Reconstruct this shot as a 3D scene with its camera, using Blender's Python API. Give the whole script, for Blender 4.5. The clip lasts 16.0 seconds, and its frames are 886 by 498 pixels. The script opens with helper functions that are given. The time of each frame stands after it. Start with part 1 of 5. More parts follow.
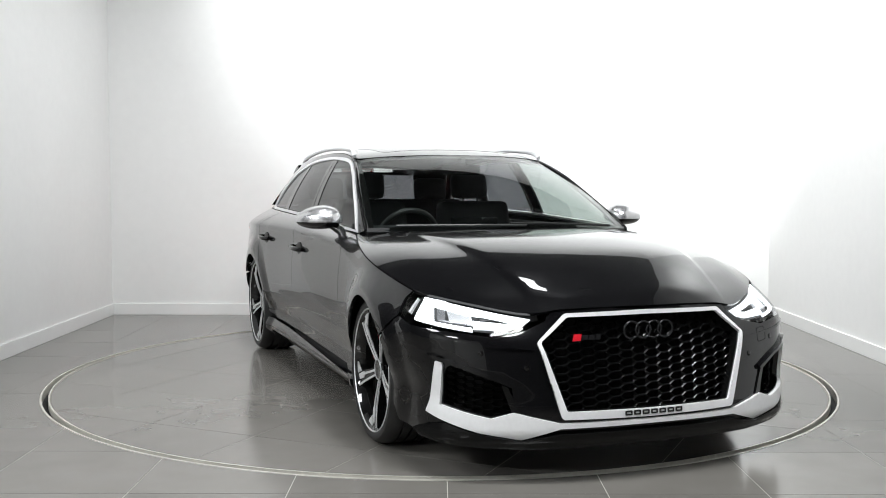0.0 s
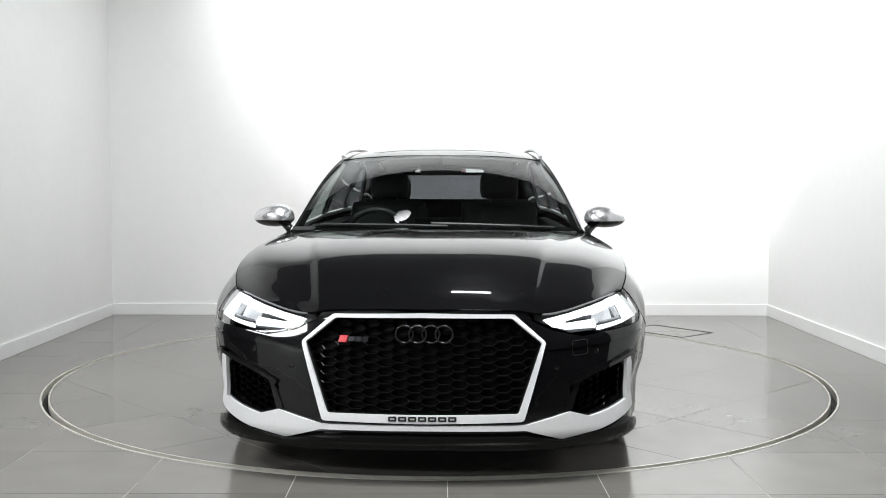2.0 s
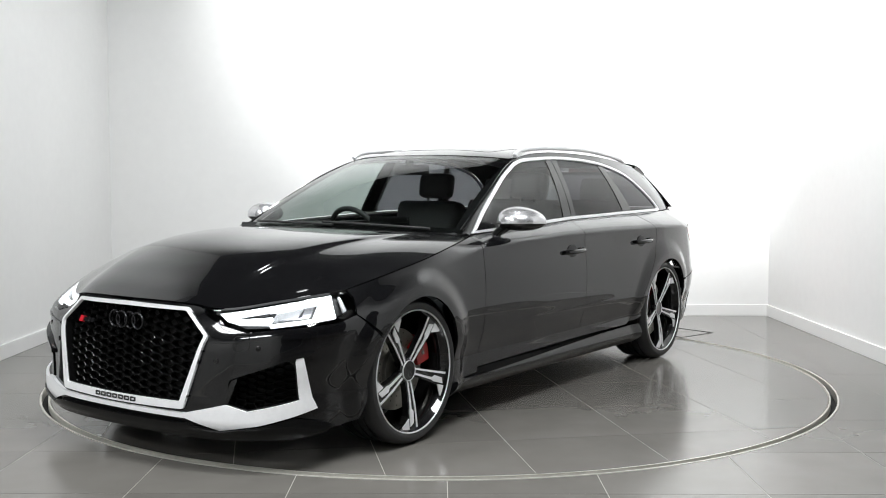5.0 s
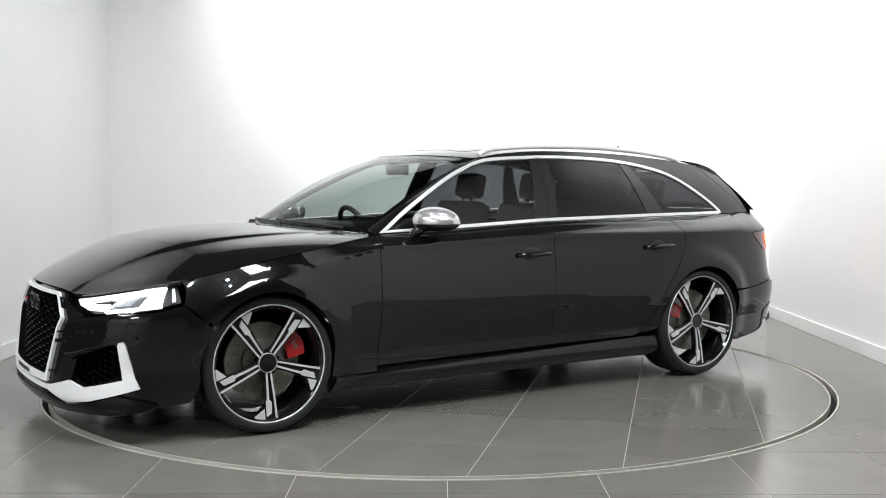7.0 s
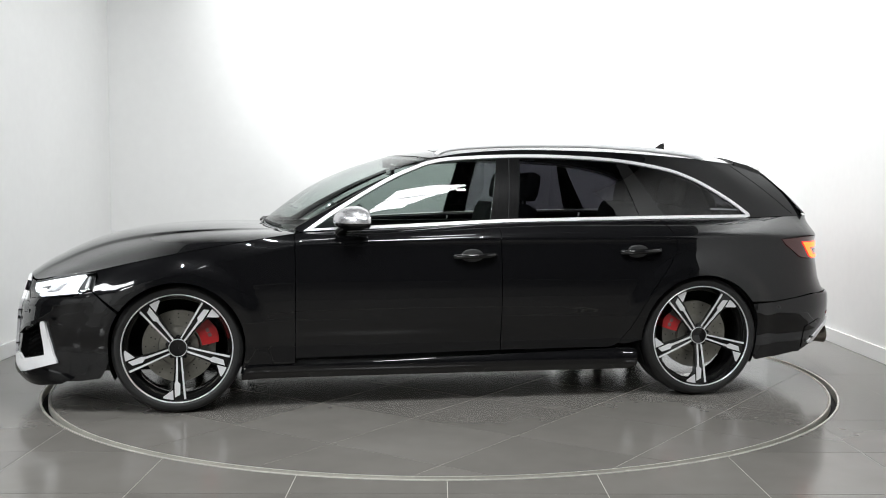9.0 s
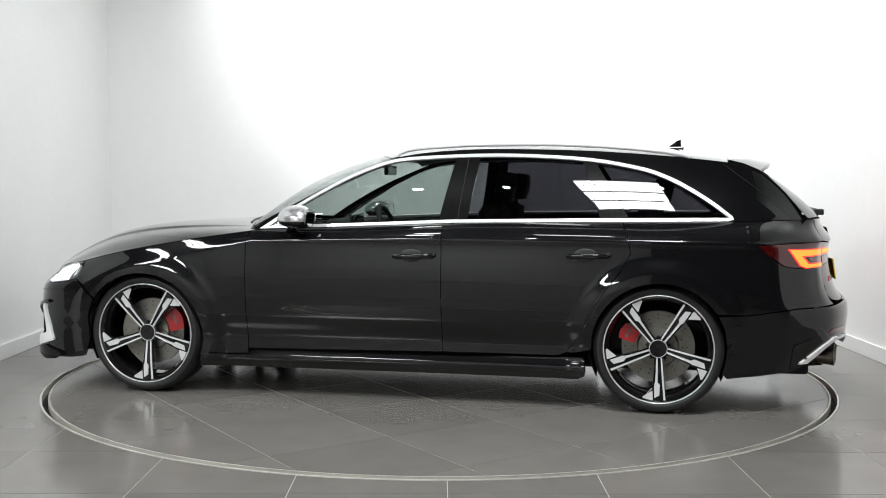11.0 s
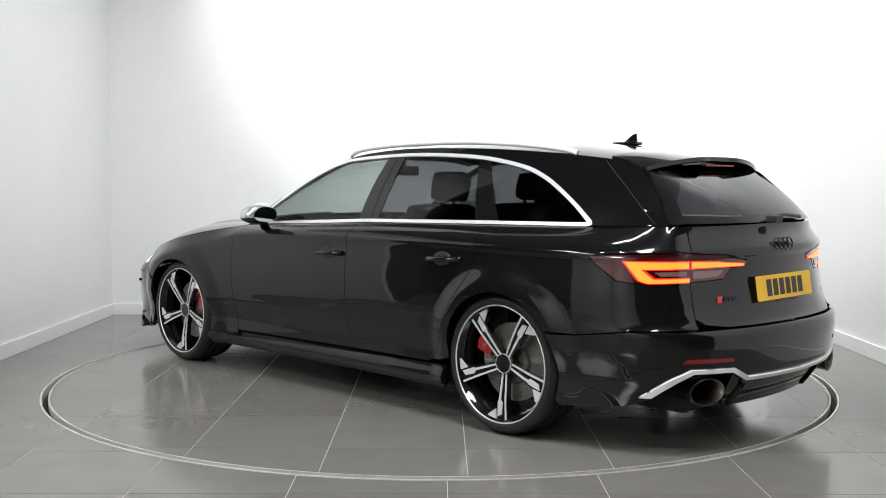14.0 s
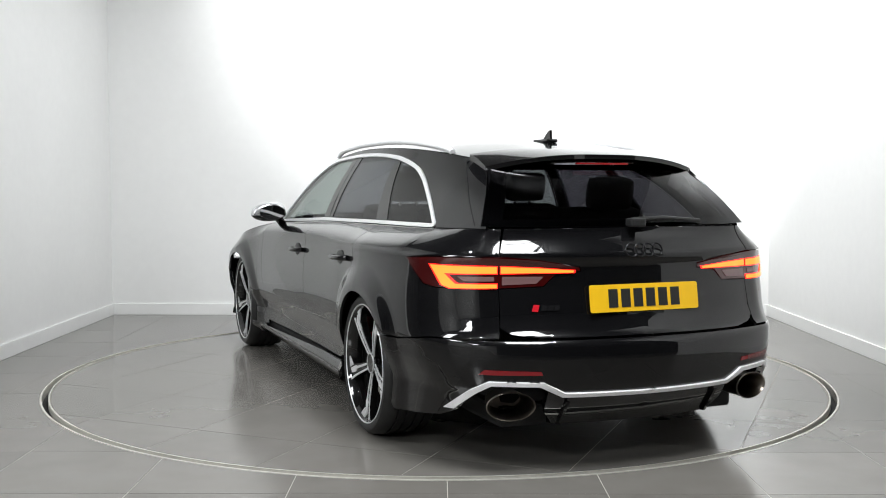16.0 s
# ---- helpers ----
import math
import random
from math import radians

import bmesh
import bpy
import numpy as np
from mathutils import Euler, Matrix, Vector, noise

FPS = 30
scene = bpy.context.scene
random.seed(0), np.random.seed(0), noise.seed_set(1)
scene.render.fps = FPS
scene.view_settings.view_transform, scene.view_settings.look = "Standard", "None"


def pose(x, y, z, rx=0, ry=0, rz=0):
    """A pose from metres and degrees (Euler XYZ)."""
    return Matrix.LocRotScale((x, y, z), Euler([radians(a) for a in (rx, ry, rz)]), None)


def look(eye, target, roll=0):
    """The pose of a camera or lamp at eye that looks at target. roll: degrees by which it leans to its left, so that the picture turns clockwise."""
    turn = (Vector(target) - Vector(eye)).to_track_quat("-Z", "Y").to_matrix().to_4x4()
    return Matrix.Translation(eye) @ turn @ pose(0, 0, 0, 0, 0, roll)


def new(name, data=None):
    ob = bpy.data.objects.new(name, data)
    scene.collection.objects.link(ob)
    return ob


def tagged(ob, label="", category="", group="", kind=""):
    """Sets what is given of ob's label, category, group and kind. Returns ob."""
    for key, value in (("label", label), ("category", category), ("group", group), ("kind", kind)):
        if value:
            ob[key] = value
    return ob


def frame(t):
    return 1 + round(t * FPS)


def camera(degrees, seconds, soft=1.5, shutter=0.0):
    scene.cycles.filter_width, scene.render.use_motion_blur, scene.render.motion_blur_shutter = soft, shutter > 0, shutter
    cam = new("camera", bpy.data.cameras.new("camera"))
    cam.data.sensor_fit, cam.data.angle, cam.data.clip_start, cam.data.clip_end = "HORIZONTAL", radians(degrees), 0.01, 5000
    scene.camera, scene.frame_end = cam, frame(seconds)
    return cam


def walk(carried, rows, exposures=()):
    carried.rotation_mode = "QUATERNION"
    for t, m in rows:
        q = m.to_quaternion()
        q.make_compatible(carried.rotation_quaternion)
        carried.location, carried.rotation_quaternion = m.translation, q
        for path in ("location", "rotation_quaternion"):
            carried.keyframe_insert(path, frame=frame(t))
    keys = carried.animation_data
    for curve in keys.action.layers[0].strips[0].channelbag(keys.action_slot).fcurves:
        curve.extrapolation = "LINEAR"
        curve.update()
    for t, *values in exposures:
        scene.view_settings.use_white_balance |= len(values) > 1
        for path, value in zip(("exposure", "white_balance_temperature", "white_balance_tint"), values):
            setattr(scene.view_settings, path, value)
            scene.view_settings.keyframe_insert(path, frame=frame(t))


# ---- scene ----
cam = camera(46.8, 16.0, soft=1.0)
EYE = pose(0, -6.329, 1.184, 86.268, 0, -0.159) @ pose(0, 0, 0, 0, 0, 0.125)
walk(cam, [(0, EYE), (16, EYE)], exposures=[(0, 0.0), (16, 0.0)])

# ---- world and lights ----
world = bpy.data.worlds.new("world")
world.use_nodes = True
world.node_tree.nodes["Background"].inputs[0].default_value = (0.02, 0.021, 0.023, 1)
world.node_tree.nodes["Background"].inputs[1].default_value = 0.5
scene.world = world


def area_lamp(name, x, y, z, sx, sy, watts, target, colour=(0.96, 0.985, 1.0), spread=180):
    data = bpy.data.lights.new(name, "AREA")
    data.shape, data.size, data.size_y, data.energy, data.color = "RECTANGLE", sx, sy, watts, colour
    data.spread = radians(spread)
    ob = new(name, data)
    ob.matrix_world = look((x, y, z), target)
    return ob


def spot_lamp(name, eye, target, watts, degrees, blend, colour=(0.96, 0.985, 1.0), radius=0.13):
    data = bpy.data.lights.new(name, "SPOT")
    data.energy, data.spot_size, data.spot_blend, data.color = watts, radians(degrees), blend, colour
    data.shadow_soft_size = radius
    ob = new(name, data)
    ob.matrix_world = look(eye, target)
    return ob


spot_lamp("wall_spot", (1.0, -1.9, 3.95), (1.15, 2.75, 3.75), 820, 79, 0.28)
spot_lamp("bay_spot_a", (-0.7, -0.2, 4.1), (-0.3, 2.75, 0.9), 300, 120, 1.0)
spot_lamp("bay_spot_b", (1.7, -0.2, 4.1), (2.9, 1.7, 1.6), 540, 100, 1.0)
# unseen fill lamp, added to brighten the left wall
spot_lamp("bay_spot_c", (-0.9, -0.9, 4.1), (-2.9, 0.8, 0.3), 230, 110, 1.0)
# row of unseen fill lamps, added to lighten the floor before the car
for lamp_x in (-1.3, -0.45, 0.45, 1.3):
    spot_lamp("track_spot", (lamp_x, -2.9, 4.05), (lamp_x * 0.6, -1.3, 0.0), 85, 58, 0.9, radius=0.035)
area_lamp("panel_lamp", 0.8, -3.7, 4.2, 1.0, 2.0, 215, (0.8, -3.7, 0))
area_lamp("hall_lamp", -4.3, -3.8, 4.2, 1.8, 1.5, 260, (-4.3, -3.8, 0))
# this farther lamp is unseen, added to brighten the pale hall walls
area_lamp("hall_lamp", -4.6, -8.4, 4.2, 1.8, 1.5, 420, (-4.6, -8.4, 0))
area_lamp("strip_lamp", 0.45, -0.7, 4.2, 0.6, 0.2, 9, (0.45, -0.7, 0))


# ---- materials ----
def material(name, colour, rough=0.5, metal=0.0, coat=0.0, grain=0.0, scale=20.0, bump=0.0, spread=0.0, emit=None, emit_strength=0.0, ior=1.5, level=0.5):
    """Principled surface with noise in colour (large and fine), in roughness and as fine relief."""
    mat = bpy.data.materials.new(name)
    mat.use_nodes = True
    nodes, links = mat.node_tree.nodes, mat.node_tree.links
    shader = nodes["Principled BSDF"]
    shader.inputs["Base Color"].default_value = (*colour, 1)
    shader.inputs["Roughness"].default_value = rough
    shader.inputs["Metallic"].default_value = metal
    shader.inputs["IOR"].default_value = ior
    shader.inputs["Specular IOR Level"].default_value = level
    shader.inputs["Coat Weight"].default_value = coat
    shader.inputs["Coat Roughness"].default_value = 0.02
    if emit:
        shader.inputs["Emission Color"].default_value = (*emit, 1)
        shader.inputs["Emission Strength"].default_value = emit_strength
    if grain or bump or spread:
        place = nodes.new("ShaderNodeTexCoord")
        big, fine = nodes.new("ShaderNodeTexNoise"), nodes.new("ShaderNodeTexNoise")
        big.inputs["Scale"].default_value, fine.inputs["Scale"].default_value = scale * 0.12, scale
        big.inputs["Detail"].default_value, fine.inputs["Detail"].default_value = 4, 6
        for n in (big, fine):
            links.new(place.outputs["Object"], n.inputs["Vector"])
        add = nodes.new("ShaderNodeMath")
        add.operation = "ADD"
        links.new(big.outputs["Fac"], add.inputs[0])
        links.new(fine.outputs["Fac"], add.inputs[1])
        if grain:
            ramp = nodes.new("ShaderNodeMapRange")
            ramp.inputs["From Min"].default_value, ramp.inputs["From Max"].default_value = 0.6, 1.4
            ramp.inputs["To Min"].default_value, ramp.inputs["To Max"].default_value = 1 - grain, 1 + grain
            links.new(add.outputs[0], ramp.inputs["Value"])
            tint = nodes.new("ShaderNodeVectorMath")
            tint.operation = "SCALE"
            tint.inputs[0].default_value = colour
            links.new(ramp.outputs[0], tint.inputs["Scale"])
            links.new(tint.outputs[0], shader.inputs["Base Color"])
        if spread:
            r = nodes.new("ShaderNodeMapRange")
            r.inputs["From Min"].default_value, r.inputs["From Max"].default_value = 0.6, 1.4
            r.inputs["To Min"].default_value, r.inputs["To Max"].default_value = max(rough - spread, 0.01), rough + spread
            links.new(add.outputs[0], r.inputs["Value"])
            links.new(r.outputs[0], shader.inputs["Roughness"])
        if bump:
            relief = nodes.new("ShaderNodeBump")
            relief.inputs["Strength"].default_value, relief.inputs["Distance"].default_value = bump, 0.002
            links.new(fine.outputs["Fac"], relief.inputs["Height"])
            links.new(relief.outputs[0], shader.inputs["Normal"])
    return mat


def glass(name, tint, rough=0.0, base=0.05):
    """Thin pane: tinted and clear straight through, with a mirror gloss that grows at a grazing look."""
    mat = bpy.data.materials.new(name)
    mat.use_nodes = True
    nodes, links = mat.node_tree.nodes, mat.node_tree.links
    nodes.remove(nodes["Principled BSDF"])
    clear, gloss, mix, facing = (nodes.new("ShaderNode" + n) for n in ("BsdfTransparent", "BsdfGlossy", "MixShader", "LayerWeight"))
    power, scaled = nodes.new("ShaderNodeMath"), nodes.new("ShaderNodeMath")
    power.operation, scaled.operation = "POWER", "MULTIPLY_ADD"
    power.inputs[1].default_value = 5.0
    scaled.inputs[1].default_value, scaled.inputs[2].default_value = 0.9, base
    facing.inputs["Blend"].default_value = 0.5
    clear.inputs[0].default_value = (*tint, 1)
    gloss.inputs["Roughness"].default_value = rough
    links.new(facing.outputs["Facing"], power.inputs[0])
    links.new(power.outputs[0], scaled.inputs[0])
    links.new(scaled.outputs[0], mix.inputs[0])
    links.new(clear.outputs[0], mix.inputs[1])
    links.new(gloss.outputs[0], mix.inputs[2])
    links.new(mix.outputs[0], nodes["Material Output"].inputs[0])
    return mat


def tile_material(name):
    """Grey porcelain: cloudy tone, a tone of its own for each tile, soft gloss."""
    mat = material(name, (0.15, 0.142, 0.13), 0.16, grain=0.09, scale=5)
    nodes, links = mat.node_tree.nodes, mat.node_tree.links
    shader = nodes["Principled BSDF"]
    for n in nodes:
        if n.type == "TEX_NOISE":
            n.inputs["Detail"].default_value = 2
    old = shader.inputs["Base Color"].links[0].from_socket
    info, ramp, tint = nodes.new("ShaderNodeObjectInfo"), nodes.new("ShaderNodeMapRange"), nodes.new("ShaderNodeVectorMath")
    ramp.inputs["To Min"].default_value, ramp.inputs["To Max"].default_value = 0.93, 1.07
    tint.operation = "SCALE"
    links.new(info.outputs["Random"], ramp.inputs["Value"])
    links.new(old, tint.inputs[0])
    links.new(ramp.outputs[0], tint.inputs["Scale"])
    links.new(tint.outputs[0], shader.inputs["Base Color"])
    return mat


PAINT = material("black_paint", (0.004, 0.004, 0.0045), 0.25, coat=1.0, level=0.04)
GLOSS = material("gloss_black", (0.005, 0.005, 0.005), 0.3, coat=1.0, level=0.05)
MESH = material("grille_black", (0.005, 0.005, 0.005), 0.14, level=0.2)
TRIM = material("black_plastic", (0.012, 0.012, 0.012), 0.45, grain=0.2, scale=300, bump=0.1)
DARK = material("underbody_black", (0.006, 0.006, 0.006), 0.8, grain=0.2, scale=40)
SILVER = material("satin_silver", (0.86, 0.86, 0.87), 0.36, metal=0.15, grain=0.04, scale=60, spread=0.04)
MCAP = material("brushed_mirror_cap", (0.7, 0.7, 0.71), 0.25, metal=0.8, grain=0.03, scale=60)
CHROME = material("polished_trim", (0.82, 0.82, 0.83), 0.28, metal=0.45, grain=0.03, scale=30)
ALLOY = material("machined_alloy", (0.72, 0.72, 0.73), 0.34, metal=0.4, grain=0.05, scale=200, spread=0.06)
RUBBER = material("tyre_rubber", (0.008, 0.008, 0.008), 0.5, grain=0.25, scale=90, bump=0.15)
IRON = material("brake_iron", (0.26, 0.25, 0.22), 0.38, metal=0.7, grain=0.15, scale=80)
CALIPER = material("red_caliper", (0.34, 0.008, 0.01), 0.3, coat=0.6, grain=0.08, scale=60)
FABRIC = material("dark_upholstery", (0.02, 0.02, 0.021), 0.6, grain=0.25, scale=150, bump=0.2)
MIRROR = material("mirror_glass", (0.8, 0.8, 0.8), 0.02, metal=1.0)
PLATE = material("yellow_plate", (0.8, 0.47, 0.01), 0.35, grain=0.04, scale=30)
RED = material("red_enamel", (0.5, 0.01, 0.02), 0.3, coat=0.5)
BADGE = material("dark_badge", (0.03, 0.03, 0.032), 0.2, metal=0.7)
EXHAUST = material("exhaust_steel", (0.16, 0.14, 0.12), 0.3, metal=1.0, grain=0.2, scale=50)
REDLENS = material("red_lens", (0.22, 0.004, 0.008), 0.12, coat=1.0)
WHITELENS = material("reversing_lens", (0.16, 0.09, 0.09), 0.15, coat=1.0)
DRL = material("daytime_light", (0.9, 0.9, 0.9), 0.3, emit=(0.92, 0.97, 1.0), emit_strength=1.5)
# reflectors in the lit headlight: the light they throw back is put in as emission
CELL = material("lit_reflector_cell", (0.7, 0.7, 0.72), 0.2, metal=0.9, emit=(0.9, 0.96, 1.0), emit_strength=0.6)
LAMPCUP = material("lamp_reflector", (0.6, 0.6, 0.62), 0.18, metal=0.9, emit=(0.9, 0.95, 1.0), emit_strength=0.12)
# amber glow painted in for the overexposed middle of the red strips
TAIL = material("tail_light_core", (0.6, 0.1, 0.02), 0.3, emit=(1.0, 0.085, 0.008), emit_strength=5.0)
TAILRED = material("tail_light_strip", (0.5, 0.01, 0.01), 0.25, coat=1.0, emit=(1.0, 0.012, 0.008), emit_strength=3.0)
TAILDIM = material("tail_light_glow", (0.022, 0.001, 0.001), 0.2, coat=1.0, emit=(1.0, 0.01, 0.015), emit_strength=0.018)
SIDEGLASS = glass("tinted_glass", (0.44, 0.49, 0.47))
REARGLASS = glass("privacy_glass", (0.15, 0.15, 0.165))
SCREEN = glass("windscreen_glass", (0.72, 0.77, 0.75))
LENS = glass("headlight_cover", (0.93, 0.94, 0.95))
WALL = material("white_wall_paint", (0.8, 0.8, 0.79), 0.75, grain=0.02, scale=14, bump=0.06)
SKIRTING = material("white_gloss_skirting", (0.8, 0.8, 0.79), 0.35, grain=0.02, scale=10)
CEILING = material("dark_ceiling", (0.016, 0.016, 0.017), 0.8, grain=0.15, scale=8)
HALL = material("charcoal_hall", (0.018, 0.018, 0.019), 0.7, grain=0.2, scale=5)
HALLGREY = material("pale_hall_wall", (0.42, 0.42, 0.41), 0.7, grain=0.15, scale=5)
TILE = tile_material("grey_porcelain")
GROUT = material("pale_grout", (0.34, 0.325, 0.29), 0.8, grain=0.1, scale=60)
STEEL = material("turntable_rim", (0.74, 0.72, 0.66), 0.35, metal=0.6, grain=0.12, scale=40, spread=0.08)
LAMPFACE = material("lamp_diffuser", (0.9, 0.9, 0.9), 0.4, emit=(1, 0.97, 0.93), emit_strength=12)


# ---- mesh helpers ----
def mesh_object(name, verts, faces, mat, parent=None, label="", smooth=False, normals=None):
    data = bpy.data.meshes.new(name)
    data.from_pydata([tuple(v) for v in verts], [], [tuple(f) for f in faces])
    data.materials.append(mat)
    if smooth or normals is not None:
        data.polygons.foreach_set("use_smooth", [True] * len(data.polygons))
    data.update()
    if normals is not None:
        data.normals_split_custom_set_from_vertices([tuple(n) for n in normals])
    ob = new(name, data)
    ob.parent = parent
    if label:
        ob["label"] = label
    return ob


def part(name, bm, mat, parent, label="", smooth_angle=0):
    """Links a bmesh as one mesh object under a thing or a part."""
    bmesh.ops.recalc_face_normals(bm, faces=bm.faces)
    data = bpy.data.meshes.new(name)
    if smooth_angle:
        for f in bm.faces:
            f.smooth = True
        for e in bm.edges:
            if len(e.link_faces) == 2 and e.calc_face_angle(0) > radians(smooth_angle):
                e.smooth = False
    bm.to_mesh(data)
    bm.free()
    data.materials.append(mat)
    ob = new(name, data)
    ob.parent = parent
    if label:
        ob["label"] = label
    return ob


def box(bm, lo, hi, bevel=0.0, m=None):
    made = bmesh.ops.create_cube(bm, size=1.0)["verts"]
    size, mid = Vector(hi) - Vector(lo), (Vector(hi) + Vector(lo)) / 2
    for v in made:
        v.co = Vector((v.co.x * size.x, v.co.y * size.y, v.co.z * size.z)) + mid
    if bevel:
        edges = list({e for v in made for e in v.link_edges})
        res = bmesh.ops.bevel(bm, geom=edges, offset=bevel, segments=2, profile=0.6, affect="EDGES")
        made = list({v for f in res["faces"] for v in f.verts} | {v for v in made if v.is_valid})
    if m:
        bmesh.ops.transform(bm, matrix=m, verts=[v for v in made if v.is_valid])
    return made


def lathe(bm, profile, steps=48, axis="y", m=None, closed=False):
    """Turns a profile of (along, radius) round an axis."""
    rings = []
    for along, r in profile:
        ring = []
        for k in range(steps):
            a = 2 * math.pi * k / steps
            c = (r * math.cos(a), along, r * math.sin(a)) if axis == "y" else ((along, r * math.cos(a), r * math.sin(a)) if axis == "x" else (r * math.cos(a), r * math.sin(a), along))
            ring.append(bm.verts.new(m @ Vector(c) if m else c))
        rings.append(ring)
    pairs = list(zip(rings, rings[1:])) + ([(rings[-1], rings[0])] if closed else [])
    for a, b in pairs:
        for k in range(steps):
            bm.faces.new((a[k], a[(k + 1) % steps], b[(k + 1) % steps], b[k]))
    return rings


def tube(points, radius, sides=8, flat=1.0, up=Vector((0, 0, 1)), caps=True):
    """A round or flattened bar along points."""
    bm = bmesh.new()
    pts = [Vector(p) for p in points]
    rings = []
    for i, p in enumerate(pts):
        d = (pts[min(i + 1, len(pts) - 1)] - pts[max(i - 1, 0)]).normalized()
        a = d.cross(up).normalized()
        b = a.cross(d).normalized()
        rings.append([bm.verts.new(p + a * radius * math.cos(2 * math.pi * k / sides) + b * radius * flat * math.sin(2 * math.pi * k / sides)) for k in range(sides)])
    for r, q in zip(rings, rings[1:]):
        for k in range(sides):
            bm.faces.new((r[k], r[(k + 1) % sides], q[(k + 1) % sides], q[k]))
    if caps:
        bm.faces.new(rings[0][::-1])
        bm.faces.new(rings[-1])
    return bm


def prism(bm, outline, lift, bottom, top):
    """Outline of 2D points raised from bottom to top; lift(u, v, w) gives the place."""
    lo = [bm.verts.new(lift(u, v, bottom)) for u, v in outline]
    hi = [bm.verts.new(lift(u, v, top)) for u, v in outline]
    bm.faces.new(lo[::-1])
    bm.faces.new(hi)
    n = len(outline)
    for k in range(n):
        bm.faces.new((lo[k], lo[(k + 1) % n], hi[(k + 1) % n], hi[k]))


# ---- the room ----
X0, X1, Y1, YH, ZC = -2.92, 2.93, 2.76, -11.0, 4.4
CUT_L, CUT_R = -0.75, -3.1   # the side walls end here and the dark hall begins


def slab(name, lo, hi, mat, label, category, bevel=0.0):
    bm = bmesh.new()
    box(bm, lo, hi, bevel)
    return tagged(part(name, bm, mat, None), label, category, kind="structure")


slab("wall_back", (X0 - 0.2, Y1, -0.05), (X1 + 0.2, Y1 + 0.2, ZC), WALL, "smooth white painted back wall of the photo bay", "wall")
slab("wall_left", (X0 - 0.2, CUT_L, -0.05), (X0, Y1, ZC), WALL, "smooth white painted side wall of the photo bay", "wall")
slab("wall_right", (X1, CUT_R, -0.05), (X1 + 0.2, Y1, ZC), WALL, "smooth white painted side wall of the photo bay", "wall")
slab("ceiling", (-7, YH, ZC), (7, Y1 + 0.2, ZC + 0.15), CEILING, "dark ceiling high above the photo bay", "ceiling")
slab("wall_hall_end", (-1.0, YH - 0.2, -0.05), (7, YH, ZC), HALL, "dark wall at the far end of the hall", "wall")
slab("wall_hall_end_pale", (-7, YH - 0.2, -0.05), (-1.0, YH, ZC), HALLGREY, "pale painted wall at the far end of the hall", "wall")
slab("wall_hall_left", (-7.2, -5.2, -0.05), (-7, CUT_L, ZC), HALL, "dark side wall of the hall", "wall")
slab("wall_hall_left_pale", (-7.2, YH, -0.05), (-7, -5.2, ZC), HALLGREY, "pale painted side wall of the hall", "wall")
slab("wall_hall_right", (7, YH, -0.05), (7.2, CUT_R, ZC), HALL, "dark side wall of the hall", "wall")
slab("wall_hall_return", (-7, CUT_L, -0.05), (X0 - 0.2, CUT_L + 0.2, ZC), HALL, "dark return wall beside the photo bay", "wall")
slab("wall_hall_return", (X1 + 0.2, CUT_R, -0.05), (7, CUT_R + 0.2, ZC), HALL, "dark return wall beside the photo bay", "wall")
SK = 0.1
slab("baseboard_back", (X0, Y1 - 0.018, 0.0), (X1, Y1, SK), SKIRTING, "white square-edged skirting board along the back wall", "skirting", 0.003)
slab("baseboard_left", (X0, CUT_L, 0.0), (X0 + 0.018, Y1 - 0.018, SK), SKIRTING, "white square-edged skirting board along the side wall", "skirting", 0.003)
slab("baseboard_right", (X1 - 0.018, CUT_R, 0.0), (X1, Y1 - 0.018, SK), SKIRTING, "white square-edged skirting board along the side wall", "skirting", 0.003)
# the box at (-4.6, -8.4) houses the added hall lamp
for lx, ly, wx, wy, bars in ((0.8, -3.7, 0.53, 1.03, 2), (-4.3, -3.8, 0.93, 0.78, 2), (-4.6, -8.4, 0.93, 0.78, 2), (0.45, -0.7, 0.33, 0.13, 0)):
    light_box = tagged(new("ceiling_light"), "black-framed rectangular ceiling light under the dark ceiling", "ceiling light", "ceiling lights")
    light_box.location = (lx, ly, 0)
    bm = bmesh.new()
    box(bm, (-wx, -wy, 4.23), (wx, wy, ZC), 0.01)
    part("housing", bm, TRIM, light_box)
    for k in range(bars):
        bm = bmesh.new()
        yy = -wy + (k + 1) * 2 * wy / (bars + 1)
        box(bm, (-wx, yy - 0.025, 4.17), (wx, yy + 0.025, 4.19), 0.004)
        part("cross_bar", bm, TRIM, light_box)
